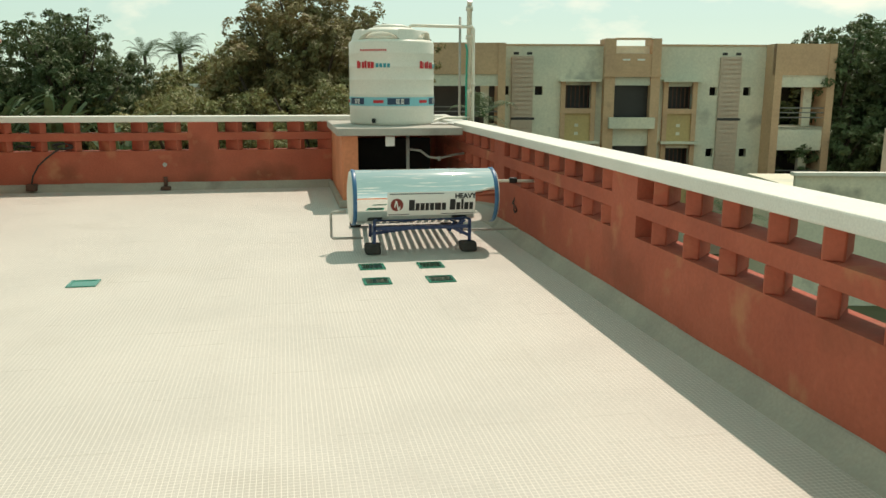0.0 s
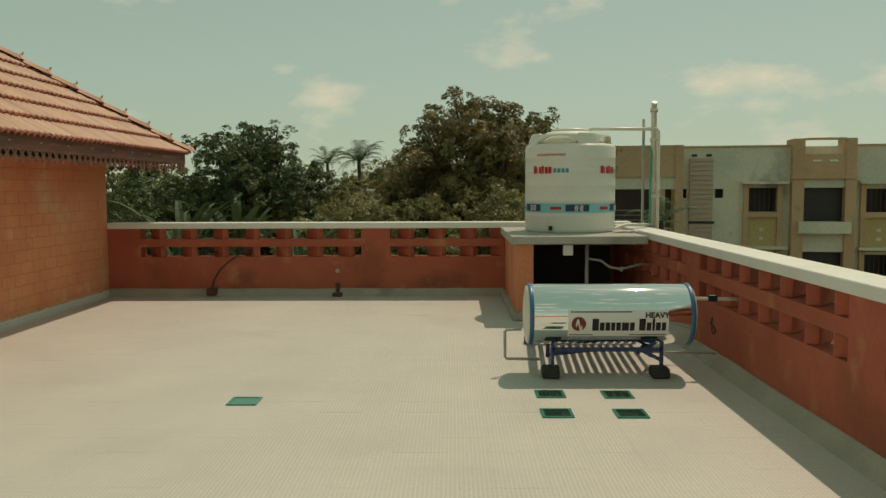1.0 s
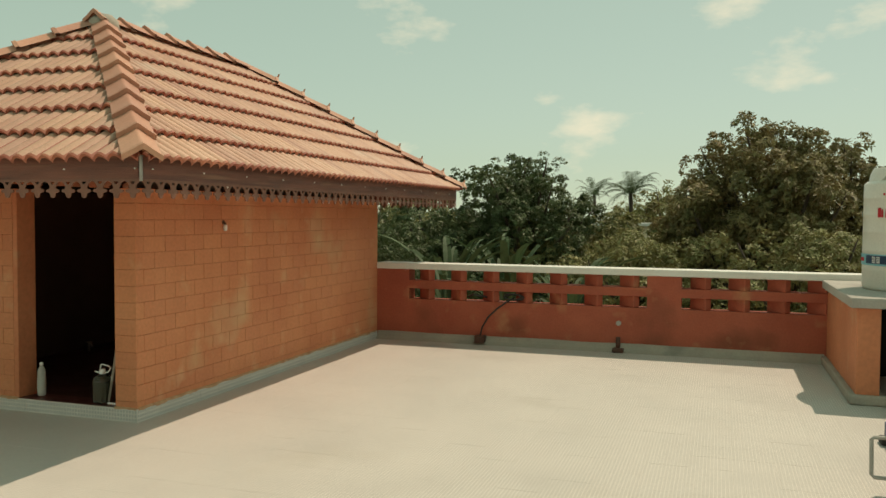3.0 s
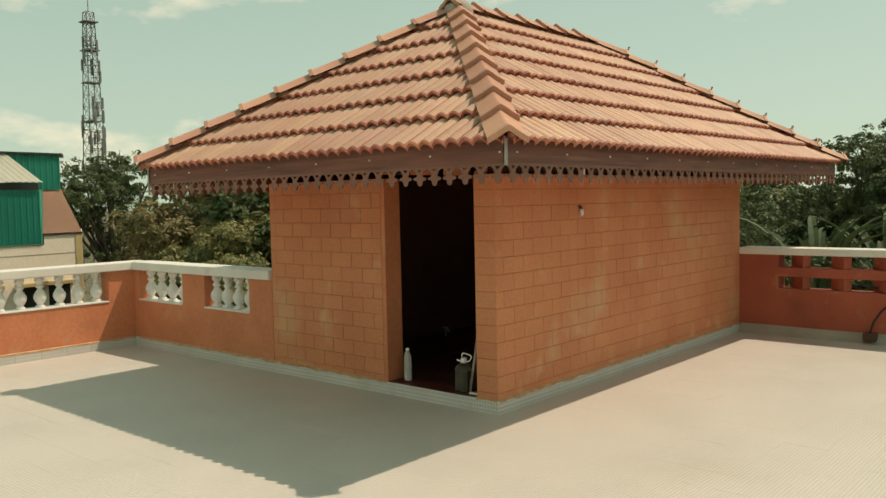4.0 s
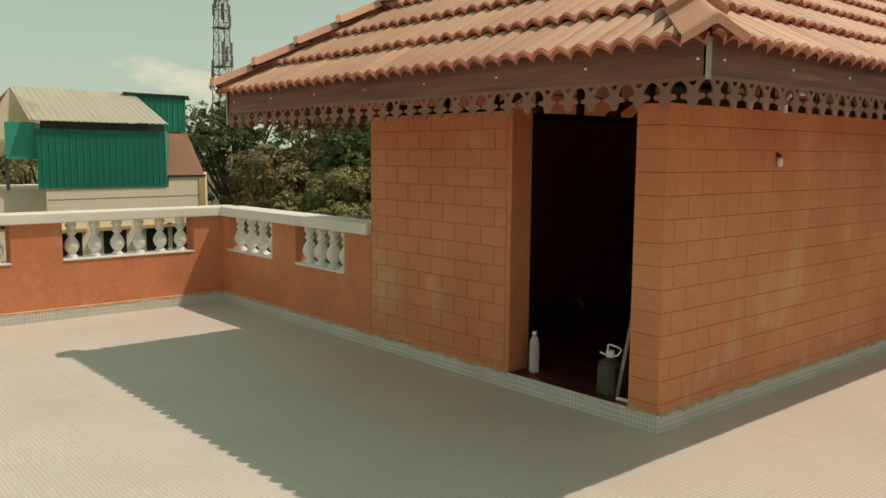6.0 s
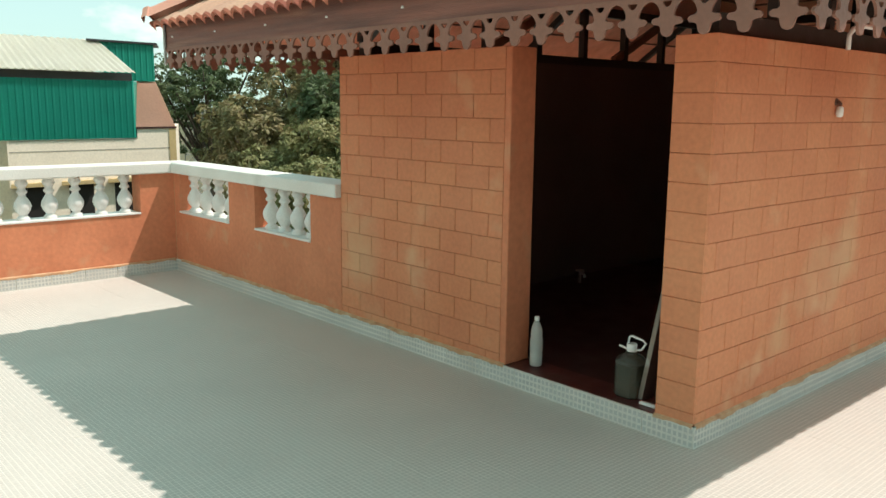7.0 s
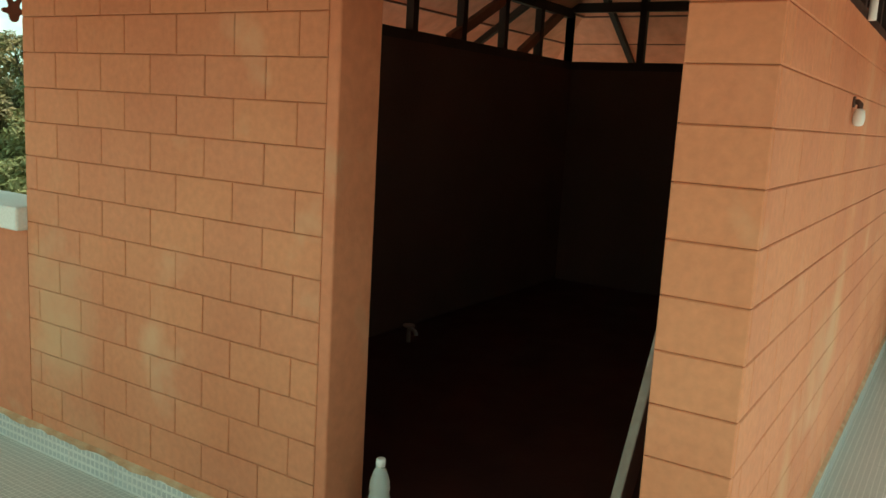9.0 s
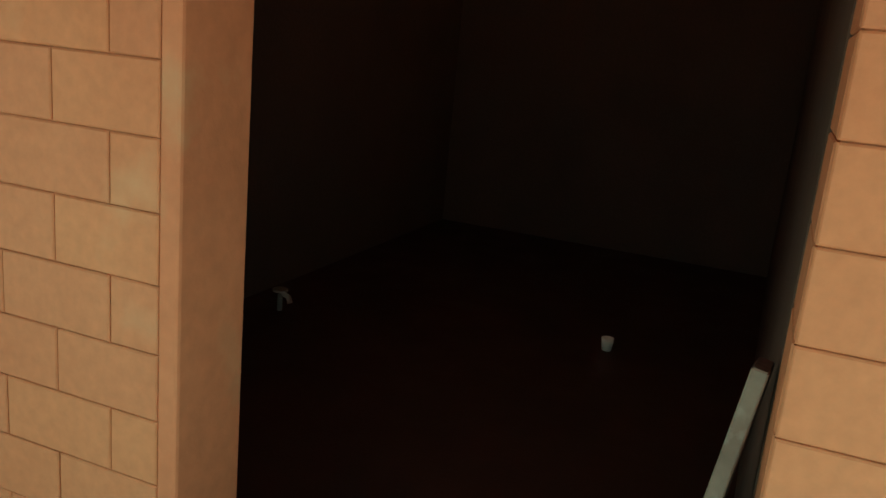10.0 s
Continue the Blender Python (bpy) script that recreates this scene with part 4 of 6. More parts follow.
part("drum", drum([(HR - 0.004, HX0 + 0.03), (HR, HX0 + 0.04), (HR, HX1 - 0.04), (HR - 0.004, HX1 - 0.03)], 64), M_STEEL, heater, "mirror-polished steel drum")
for x, s in ((HX0, 1), (HX1, -1)):
    part("rim", drum(sorted([(HR + 0.003, x + s * 0.012), (HR + 0.006, x + s * 0.018), (HR + 0.006, x + s * 0.044), (HR + 0.002, x + s * 0.05)], key=lambda r: r[1])), M_BLUE, heater, "blue painted rim")
    part("end_cap", drum(sorted([(0.02, x - s * 0.02), (HR * 0.6, x - s * 0.016), (HR * 0.93, x - s * 0.002), (HR, x + s * 0.02)], key=lambda r: r[1])), M_TANK, heater, "cream end cap")


def on_drum(bm, x0, x1, a0, a1, lift, seg=8):
    """A patch that follows the drum's front; angles in degrees above the level."""
    rows = []
    for i in range(seg + 1):
        a = radians(a0 + (a1 - a0) * i / seg)
        y, zz = HY - (HR + lift) * math.cos(a), HZ + (HR + lift) * math.sin(a)
        rows.append((bm.verts.new((x0, y, zz)), bm.verts.new((x1, y, zz))))
    for p, q in zip(rows, rows[1:]):
        bm.faces.new((p[0], p[1], q[1], q[0]))


bm = bmesh.new()
on_drum(bm, 6.235, 7.085, -36, 16, 0.002)
sticker = part("sticker", bm, M_STICKER, heater, "white label with dark brand shapes")
bm = bmesh.new()
x = 6.44
for w, tall in ((0.055, 1), (0.04, 0), (0.04, 0), (0.035, 0), (0.04, 0), (0.06, 0), (0.04, 0), (0, 0), (0.055, 1), (0.04, 0), (0.022, 1), (0.042, 0), (0.036, 0)):
    if w:
        on_drum(bm, x, x + w, -23, 0 if tall else -7, 0.004, 3)
        x += w + 0.008
    else:
        x += 0.03
part("brand_print", bm, M_BLACK, sticker, "dark brand lettering shapes")
bm = bmesh.new()
cx, ca = 6.325, -10
for k in range(24):
    a, b = 2 * math.pi * k / 24, 2 * math.pi * (k + 1) / 24
    def at(r, t):
        ang = radians(ca + math.degrees(r * math.sin(t) / HR))
        return (cx + r * math.cos(t), HY - (HR + 0.004) * math.cos(ang), HZ + (HR + 0.004) * math.sin(ang))
    bm.faces.new([bm.verts.new(at(0.004, a)), bm.verts.new(at(0.062, a)), bm.verts.new(at(0.062, b)), bm.verts.new(at(0.004, b))])
part("emblem", bm, plain("dark_red_print", (0.22, 0.03, 0.02), 0.5), sticker, "round dark red emblem")
bm = bmesh.new()
for i in range(12):
    a = i / 12
    on_drum(bm, cx - 0.025 + 0.05 * a, cx - 0.015 + 0.05 * a, ca - 5 + 8 * math.sin(a * 6.3), ca + 1 + 8 * math.sin(a * 6.3), 0.006, 2)
part("emblem_curve", bm, M_STICKER, sticker)
bm = bmesh.new()
for i in range(26):
    on_drum(bm, 6.26 + i * 0.02, 6.274 + i * 0.02, 11, 13.5, 0.004, 1)
part("small_print", bm, M_BLACK, sticker, "row of small print")
bm = bmesh.new()
for i in range(10):
    on_drum(bm, 6.25 + i * 0.02, 6.264 + i * 0.02, -33.5, -31, 0.004, 1)
part("small_print", bm, M_BLACK, sticker, "row of small print")
bm = bmesh.new()
for i in range(16):
    on_drum(bm, 6.76 + i * 0.02, 6.774 + i * 0.02, -33.5, -31, 0.004, 1)
part("small_print", bm, M_BLACK, sticker, "row of small print")
txt = bpy.data.curves.new("word", 'FONT')
txt.body, txt.size, txt.align_x, txt.extrude = "HEAVY", 0.066, 'LEFT', 0.0008
txt.offset = 0.0022
word = new("word", txt)
word.parent = sticker
word.matrix_basis = Matrix.Translation(-base_of(sticker)) @ axes((6.885, HY - HR - 0.0065, HZ + HR * math.sin(radians(1.6))),
                                                               (1, 0, 0), (0, 0.10, 0.995), (0, -0.995, 0.10))
word["label"] = "the word HEAVY in black capitals"
txt.materials.append(M_BLACK)
for x in (6.12, 7.06):
    bm = bmesh.new()
    beam(bm, (x, -0.10, 0.07), (x, -0.10, 0.36), 0.03, 0.03)
    beam(bm, (x, 0.30, 0.10), (x, 0.20, 0.40), 0.03, 0.03)
    beam(bm, (x, -0.13, 0.34), (x, 0.25, 0.34), 0.03, 0.03)
    part("leg", bm, M_NAVY, heater, "dark blue steel leg")
    bm = soft_box(x - 0.095, x + 0.06, -0.19, -0.02, 0.0, 0.10, 0.025, 2)
    for v in bm.verts:
        v.co += 0.012 * noise.noise_vector(v.co * 9)
        v.co.z = max(v.co.z, 0.0)
    part("footing", bm, M_STONE, heater, "dark tarred stone footing")
bm = bmesh.new()
beam(bm, (6.12, -0.10, 0.245), (7.06, -0.10, 0.245), 0.03, 0.035)
part("cross_bar", bm, M_NAVY, heater)
for a, b in (((6.12, 0.1, 0.16), (6.55, -0.10, 0.25)), ((7.06, 0.1, 0.36), (6.85, -0.10, 0.21)), ((7.06, -0.10, 0.15), (6.86, -0.09, 0.25)), ((6.92, -0.09, 0.24), (7.05, -0.09, 0.34))):
    bm = bmesh.new()
    beam(bm, a, b, 0.025, 0.03)
    part("brace", bm, M_NAVY, heater)
for i in range(13):
    x = 6.13 + i * 0.077
    part("collector_tube", tube(bmesh.new(), [(x, 0.20, 0.42), (x, 1.45, 0.12)], 0.0235, 12), M_TUBE, heater, "dark glass collector tube" if i == 0 else "")
bm = boxes((6.05, 7.15, 1.42, 1.52, 0.03, 0.17))
part("tube_rail", bm, M_NAVY, heater, "blue rail holding the tube ends")
for x in (6.07, 7.13):
    bm = bmesh.new()
    beam(bm, (x, 0.2, 0.36), (x, 1.47, 0.06), 0.03, 0.04)
    part("side_rail", bm, M_NAVY, heater)
for x in (6.07, 7.13):
    part("rear_foot", soft_box(x - 0.06, x + 0.06, 1.4, 1.54, 0, 0.06, 0.012), M_STONE, heater)
pipe("inlet_pipe", [(5.86, 0.03, 0.40), (5.73, 0.03, 0.395), (5.715, 0.03, 0.38), (5.715, 0.0, 0.16), (5.73, -0.01, 0.145), (6.02, -0.03, 0.145)], 0.013, M_GREYPIPE, "grey inlet pipe bent down beside the drum")
pipe("outlet_pipe", [(7.345, 0.03, 0.67), (7.60, 0.03, 0.665), (7.80, 0.03, 0.66)], 0.015, M_PVC, "cream outlet pipe with a valve into the parapet", [])
whole("valve", soft_box(7.49, 7.57, 0.005, 0.055, 0.645, 0.70, 0.008), M_BLACK, "black valve on the outlet pipe", "valve")
pipe("ground_pipe", [(7.05, 0.45, 0.115), (7.3, 0.42, 0.112), (7.72, 0.40, 0.112), (7.775, 0.40, 0.112)], 0.013, M_GREYPIPE, "grey pipe running low to the parapet")
pipe("wire_loop", [(7.70, 0.55, 0.42), (7.67, 0.52, 0.37), (7.685, 0.46, 0.34), (7.695, 0.44, 0.30), (7.69, 0.49, 0.27), (7.695, 0.55, 0.29), (7.70, 0.56, 0.42)], 0.006, M_RUBBER, "black wire loop hanging on the parapet")


# ---- small skylights in the floor ----
def skylight(x0, x1, y0, y1, glass, label):
    t = thing("floor_skylight", ((x0 + x1) / 2, (y0 + y1) / 2, 0), label, "skylight", "floor skylights")
    w = 0.022
    part("rim", boxes((x0, x1, y0, y0 + w, -0.004, 0.010), (x0, x1, y1 - w, y1, -0.004, 0.010), (x0, x0 + w, y0 + w, y1 - w, -0.004, 0.010),
                      (x1 - w, x1, y0 + w, y1 - w, -0.004, 0.010)), M_GREENGLASS, t, "green glass edge")
    part("pane", boxes((x0 + w, x1 - w, y0 + w, y1 - w, -0.004, 0.006)), glass, t)
    return t


for x0, y1, g, lab in ((5.915, -0.58, M_DARKGLASS, "dark green glass"), (6.445, -0.60, M_DARKGLASS, "dark green glass"), (5.90, -1.14, M_DARKGLASS, "dark green glass"),
                       (6.435, -1.15, M_DARKGLASS, "dark green glass"), (3.53, -0.80, M_GREENGLASS, "green glass")):
    skylight(x0, x0 + 0.23, y1 - 0.23, y1, g, f"small square {lab} skylight set in the floor")

# ---- things along the walls ----
hose = thing("garden_hose", (1.6, 5.2, 0.1), "black hose hanging through the parapet to a drain", "hose")
part("hose_line", tube(bmesh.new(), [(1.60, 5.22, 0.06), (1.60, 5.22, 0.14), (1.63, 5.21, 0.25), (1.72, 5.2, 0.40), (1.85, 5.2, 0.52), (1.98, 5.23, 0.62), (2.05, 5.30, 0.66)], 0.012, 8), M_RUBBER, hose)
for i in range(3):
    pts = [(2.08 + 0.12 * math.cos(a) - 0.02 * i, 5.31 - 0.02 * i, 0.67 + 0.04 * math.sin(a) + 0.008 * i) for a in [2 * math.pi * j / 14 for j in range(15)]]
    part("coil", tube(bmesh.new(), pts, 0.009, 8), M_RUBBER, hose, "loose black hose coil" if i == 0 else "")
part("coil", tube(bmesh.new(), [(1.40, 5.30, 0.66), (1.48, 5.26, 0.70), (1.56, 5.3, 0.68), (1.66, 5.34, 0.66)], 0.013, 8), M_RUBBER, hose)
part("drain_box", soft_box(1.53, 1.67, 5.15, 5.285, 0.03, 0.13, 0.01), M_BROWNPIPE, hose, "dark drain outlet")
drain = thing("downpipe", (3.5, 5.22, 0), "brown pipe stub fixed at the parapet foot", "pipe")
part("stub", tube(bmesh.new(), [(3.50, 5.265, 0.02), (3.50, 5.265, 0.20)], 0.03, 12), M_BROWNPIPE, drain)
part("disc", tube(bmesh.new(), [(3.50, 5.292, 0.385), (3.50, 5.275, 0.385)], 0.034, 14), M_GREYPIPE, drain, "pale disc")
part("foot", soft_box(3.43, 3.58, 5.16, 5.28, 0, 0.06, 0.015), M_BROWNPIPE, drain)
bulb = thing("wall_lamp", (0.0, 1.32, 1.70), "small white lamp hanging from a dark holder on the block wall", "lamp")
part("holder", tube(bmesh.new(), [(-0.01, 1.32, 1.728), (0.018, 1.32, 1.728), (0.026, 1.32, 1.720), (0.026, 1.32, 1.702)], 0.010, 12), M_BROWNPIPE, bulb, "dark brown holder")
part("backplate", tube(bmesh.new(), [(-0.004, 1.32, 1.728), (0.008, 1.32, 1.728)], 0.020, 14), M_BROWNPIPE, bulb)
part("glass", lathe(bmesh.new(), [(0.012, 0.062), (0.018, 0.055), (0.021, 0.035), (0.021, 0.018), (0.017, 0.005), (0.010, 0.0)], 18, (0.026, 1.32, 1.642)), M_STICKER, bulb, "milky white glass")
con = thing("conduit", (0.1, 1.5, 2.1), "white plastic conduit hooked over the wall under the eave", "pipe")
part("conduit_tube", tube(bmesh.new(), [(0.02, 1.37, 2.02), (0.02, 1.37, 2.10), (0.03, 1.40, 2.14), (0.05, 1.46, 2.155), (0.05, 1.7, 2.16)], 0.014, 10), M_STICKER, con)
ledge = whole("green_bag", soft_box(0.55, 0.73, 5.56, 5.76, 0.50, 0.74, 0.03), M_SHEETGREEN, "green bag on the ledge behind the parapet", "bag")
ledge_slab = whole("trim_ledge_outer", boxes((0.0, 8.0, 5.53, 6.0, 0.42, 0.50)), M_CEMENT, "cement ledge outside the parapet", kind="structure")

# ---- things in the doorway ----
M_PETDARK = plain("clear_jug_plastic", (0.30, 0.29, 0.24), 0.12, 0.0, 0.8, 1.3)
M_MURKY = mat("murky_water", (0.17, 0.15, 0.09), (0.12, 0.11, 0.07), 9, 0.3, 0.0)
bottle = thing("water_bottle", (-1.165, 0.13, PLINTH), "clear plastic water bottle standing on the door sill", "bottle")
part("bottle_body", lathe(bmesh.new(), [(0.030, 0.003), (0.038, 0.012), (0.039, 0.08), (0.036, 0.09), (0.039, 0.10), (0.039, 0.17), (0.034, 0.19), (0.037, 0.205),
                                       (0.034, 0.235), (0.022, 0.27), (0.014, 0.285)], 20, (-1.165, 0.13, PLINTH + 0.003)), M_PET, bottle)
part("bottle_cap", lathe(bmesh.new(), [(0.016, 0.285), (0.0165, 0.31), (0.012, 0.313)], 14, (-1.165, 0.13, PLINTH + 0.003)), M_STICKER, bottle, "white screw cap")
part("bottle_water", lathe(bmesh.new(), [(0.034, 0.008), (0.036, 0.075)], 18, (-1.165, 0.13, PLINTH + 0.003)), M_STICKER, bottle, "cloudy white water")
JX, JY = -0.478, 0.135
jug = thing("water_jug", (JX, JY, PLINTH), "ribbed clear plastic water jug with white cap and handle", "jug")
JUG = [(0.066, 0.0), (0.074, 0.010), (0.074, 0.030)]
for k in range(6):
    JUG += [(0.069, 0.036 + k * 0.026), (0.074, 0.044 + k * 0.026), (0.074, 0.056 + k * 0.026)]
JUG += [(0.072, 0.200), (0.060, 0.222), (0.036, 0.242), (0.023, 0.250), (0.023, 0.262)]


def jug_shell(rows):
    bm = bmesh.new()
    rings = [[bm.verts.new((JX + w * a, JY + w * b, PLINTH + 0.003 + z)) for a, b in ((-1, -0.62), (-0.62, -1), (0.62, -1), (1, -0.62), (1, 0.62), (0.62, 1), (-0.62, 1), (-1, 0.62))] for w, z in rows]
    for a, b in zip(rings, rings[1:]):
        for k in range(8):
            bm.faces.new((a[k], a[(k + 1) % 8], b[(k + 1) % 8], b[k]))
    bm.faces.new(rings[0][::-1])
    bm.faces.new(rings[-1])
    return bm


part("jug_body", jug_shell(JUG), M_PETDARK, jug, "ribbed clear body")
part("jug_water", jug_shell([(0.062, 0.008), (0.066, 0.016), (0.066, 0.185)]), M_MURKY, jug, "murky yellowish water")
part("cap", lathe(bmesh.new(), [(0.027, 0.252), (0.029, 0.258), (0.029, 0.288), (0.025, 0.296)], 18, (JX, JY, PLINTH + 0.003)), M_STICKER, jug, "white screw cap")
part("cap_tab", tube(bmesh.new(), [(JX - 0.02, JY, PLINTH + 0.262), (JX - 0.075, JY - 0.012, PLINTH + 0.275)], 0.007, 8), M_STICKER, jug, "white tab")
part("handle", tube(bmesh.new(), [(JX + 0.005, JY, PLINTH + 0.262), (JX + 0.055, JY + 0.01, PLINTH + 0.272), (JX + 0.078, JY + 0.014, PLINTH + 0.310), (JX + 0.062, JY + 0.012, PLINTH + 0.326),
                                  (JX + 0.0, JY, PLINTH + 0.340), (JX - 0.018, JY, PLINTH + 0.334), (JX - 0.024, JY, PLINTH + 0.295)], 0.0065, 8), M_STICKER, jug, "white loop handle")
bm = soft_box(-0.015, 0.015, -0.043, 0.043, 0, 0.965, 0.003, 1)
for f in bm.faces:
    f.normal_update()
    f.material_index = int(f.normal.y < -0.6)
for v in bm.verts:
    v.co.x += 0.006 * noise.noise(v.co * 6)
bmesh.ops.transform(bm, matrix=Matrix.Translation((-0.388, 0.15, PLINTH + 0.006)) @ Matrix.Rotation(radians(-3.5), 4, 'X') @ Matrix.Rotation(radians(8.0), 4, 'Y') @ Matrix.Rotation(radians(-8), 4, 'Z'), verts=bm.verts[:])
plank = whole("leaning_plank", bm, M_PLANK, "dark timber plank with pale worn edge against the door pillar", "plank")
plank.data.materials.append(M_PLANKEDGE)
tap = thing("inner_tap", (-2.55, 2.28, PLINTH), "dull metal tap standing up from the dark floor", "tap")
part("tap_body", tube(bmesh.new(), [(-2.55, 2.28, PLINTH), (-2.55, 2.28, 0.20), (-2.53, 2.27, 0.215), (-2.48, 2.25, 0.21), (-2.47, 2.25, 0.18)], 0.014, 8), M_GREYPIPE, tap)
part("tap_wheel", lathe(bmesh.new(), [(0.04, 0.0), (0.04, 0.012)], 12, (-2.55, 2.28, 0.222)), M_GREYPIPE, tap)
cup = thing("paper_cup", (-0.93, 2.78, PLINTH), "small white paper cup on the dark floor", "cup")
part("cup_wall", lathe(bmesh.new(), [(0.024, 0.003), (0.033, 0.068), (0.029, 0.068), (0.022, 0.01)], 14, (-0.93, 2.78, PLINTH)), M_STICKER, cup)
pebble = whole("sill_scrap", soft_box(-0.36, -0.26, 0.05, 0.075, PLINTH + 0.004, PLINTH + 0.022, 0.006), M_STICKER, "white scrap lying on the door sill", "scrap")


# ---- apartment block across the street ----
AO = Vector((5.287, -7.907, 0)) + Vector((0.18944, 0.98189, 0)) * 41
AX, AY = Vector((0.98189, -0.18944, 0)), Vector((0.18944, 0.98189, 0))
apt = thing("apartment_building", AO + Vector((0, 0, GROUND_Z)), "weathered two-tone apartment block with stained plaster and dark windows", "building")
apt.matrix_basis = axes(AO + Vector((0, 0, GROUND_Z)), AX, AY, Vector((0, 0, 1)))
G = -GROUND_Z


def ap(name, rows, material, parent=apt, label=""):
    """Boxes of the block: along the front, depth (minus is towards the terrace), height above our floor."""
    return part(name, boxes(*[(a, b, c, d, e + G, f + G) for a, b, c, d, e, f in rows]), material, parent, label, local=True)


def pierced(x0, x1, y0, y1, z0, z1, holes):
    """Boxes of a wall with openings (x0, x1, z0, z1) cut through it."""
    xs = sorted({x0, x1, *[h[0] for h in holes], *[h[1] for h in holes]})
    rows = []
    for a, b in zip(xs, xs[1:]):
        zs = sorted([(h[2], h[3]) for h in holes if h[0] <= a and h[1] >= b])
        zc = z0
        for lo, hi in zs:
            rows.append((a, b, y0, y1, zc, lo))
            zc = hi
        rows.append((a, b, y0, y1, zc, z1))
    return rows


STOREY = 2.98
openings = []
for s in (0, 1):
    d = -s * STOREY
    openings += [(5.95, 7.2, 0.44 + d, 1.55 + d), (10.95, 12.15, 0.42 + d, 1.5 + d), (4.47, 4.85, 1.08 + d, 1.5 + d), (13.0, 13.35, 1.08 + d, 1.48 + d), (14.65, 15.0, 1.08 + d, 1.48 + d),
                 (2.98, 3.2, 1.08 + d, 1.5 + d)]
main = ap("main_wall", pierced(2.94, 15.65, 0, 0.3, GROUND_Z, 3.42, openings), M_APT, label="grey-green stained plaster wall")
# Solid dark fill stands in for unlit rooms behind windows and balconies.
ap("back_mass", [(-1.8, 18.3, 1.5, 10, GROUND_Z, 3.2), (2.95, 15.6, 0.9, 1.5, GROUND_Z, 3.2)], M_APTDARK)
ap("roof_edge", [(2.94, 7.7, -0.05, 0.35, 3.42, 3.50), (10.4, 15.65, -0.05, 0.35, 3.42, 3.50)], M_APTORANGE)
for x0, x1 in ((5.95, 7.2), (10.95, 12.15)):
    for s in (0, 1):
        d = -s * STOREY
        w = ap("window", [(x0 - 0.22, x0, -0.18, 0.0, -1.35 + d, 1.72 + d), (x1, x1 + 0.22, -0.18, 0.0, -1.35 + d, 1.72 + d), (x0, x1, -0.18, 0, 0.2 + d, 0.44 + d)], M_APTORANGE, label="faded orange window surround")
        ap("canopy", [(x0 - 0.32, x1 + 0.4, -0.5, 0.0, 1.72 + d, 1.84 + d)], M_APT, w, "stained concrete canopy")
        ap("panel", [(x0, x1, -0.06, -0.002, -1.35 + d, 0.2 + d)], M_APTYELLOW, w, "ochre panel")
        for zz in (-0.45, -0.85):
            ap("panel_vent", [(x0 + 0.5, x0 + 0.68, -0.075, -0.06, zz + d, zz + 0.15 + d)], M_APT, w)
        ap("bars", [(x0 + (x1 - x0) * (i + 0.5) / 6 - 0.02, x0 + (x1 - x0) * (i + 0.5) / 6 + 0.02, 0.12, 0.15, 0.44 + d, 1.55 + d) for i in range(6)], M_BROWNPIPE, w)
for x0, x1 in ((3.3, 4.36), (13.42, 14.45)):
    duct = ap("duct", [(x0, x1, -0.12, -0.001, GROUND_Z, 2.9)], M_APTLOUVRE, label="louvred brown duct strip")
    for i in range(30):
        zz = 2.8 - i * 0.22
        if not (-0.15 < zz < 0.1):
            ap("slat", [(x0 + 0.03, x1 - 0.03, -0.17, -0.121, zz, zz + 0.13)], M_APTLOUVRE, duct)
    ap("duct_gap", [(x0, x1 + 0.1, -0.16, -0.121, -0.12, 0.0)], M_APTDARK, duct)
    for k in (0, 1):
        ap("vent", [(x0 + 0.1 + k * 0.65, x0 + 0.35 + k * 0.65, -0.02, 0.01, 3.0, 3.12)], M_APTDARK, main)
tower = ap("stair_tower", [(7.75, 8.25, -0.55, 1.0, GROUND_Z, 3.75), (9.98, 10.42, -0.55, 1.0, GROUND_Z, 3.75), (8.25, 9.98, -0.5, 0.2, 2.0, 3.05),
                           (8.25, 9.98, -0.5, -0.3, 3.68, 3.78), (7.7, 10.45, -0.62, -0.5, 1.95, 2.08)], M_APTORANGE, label="faded orange stair tower")
for lo, hi in ((1.55, 2.0), (-1.35, -0.45), (GROUND_Z, -3.4)):
    ap("tower_face", [(8.25, 9.98, -0.42, -0.03, lo, hi)], M_APT, tower)
ap("balcony", [(8.0, 10.2, -0.85, -0.5, -0.5, 0.03)], M_APT, tower, "stained concrete balcony")
# Dark panel paints the shade of the tower's recess.
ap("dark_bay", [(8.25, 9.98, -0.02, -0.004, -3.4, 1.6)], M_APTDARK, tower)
for x in (8.6, 9.3):
    ap("slot", [(x, x + 0.35, -0.515, -0.499, 2.72, 2.80)], M_STICKER, tower)
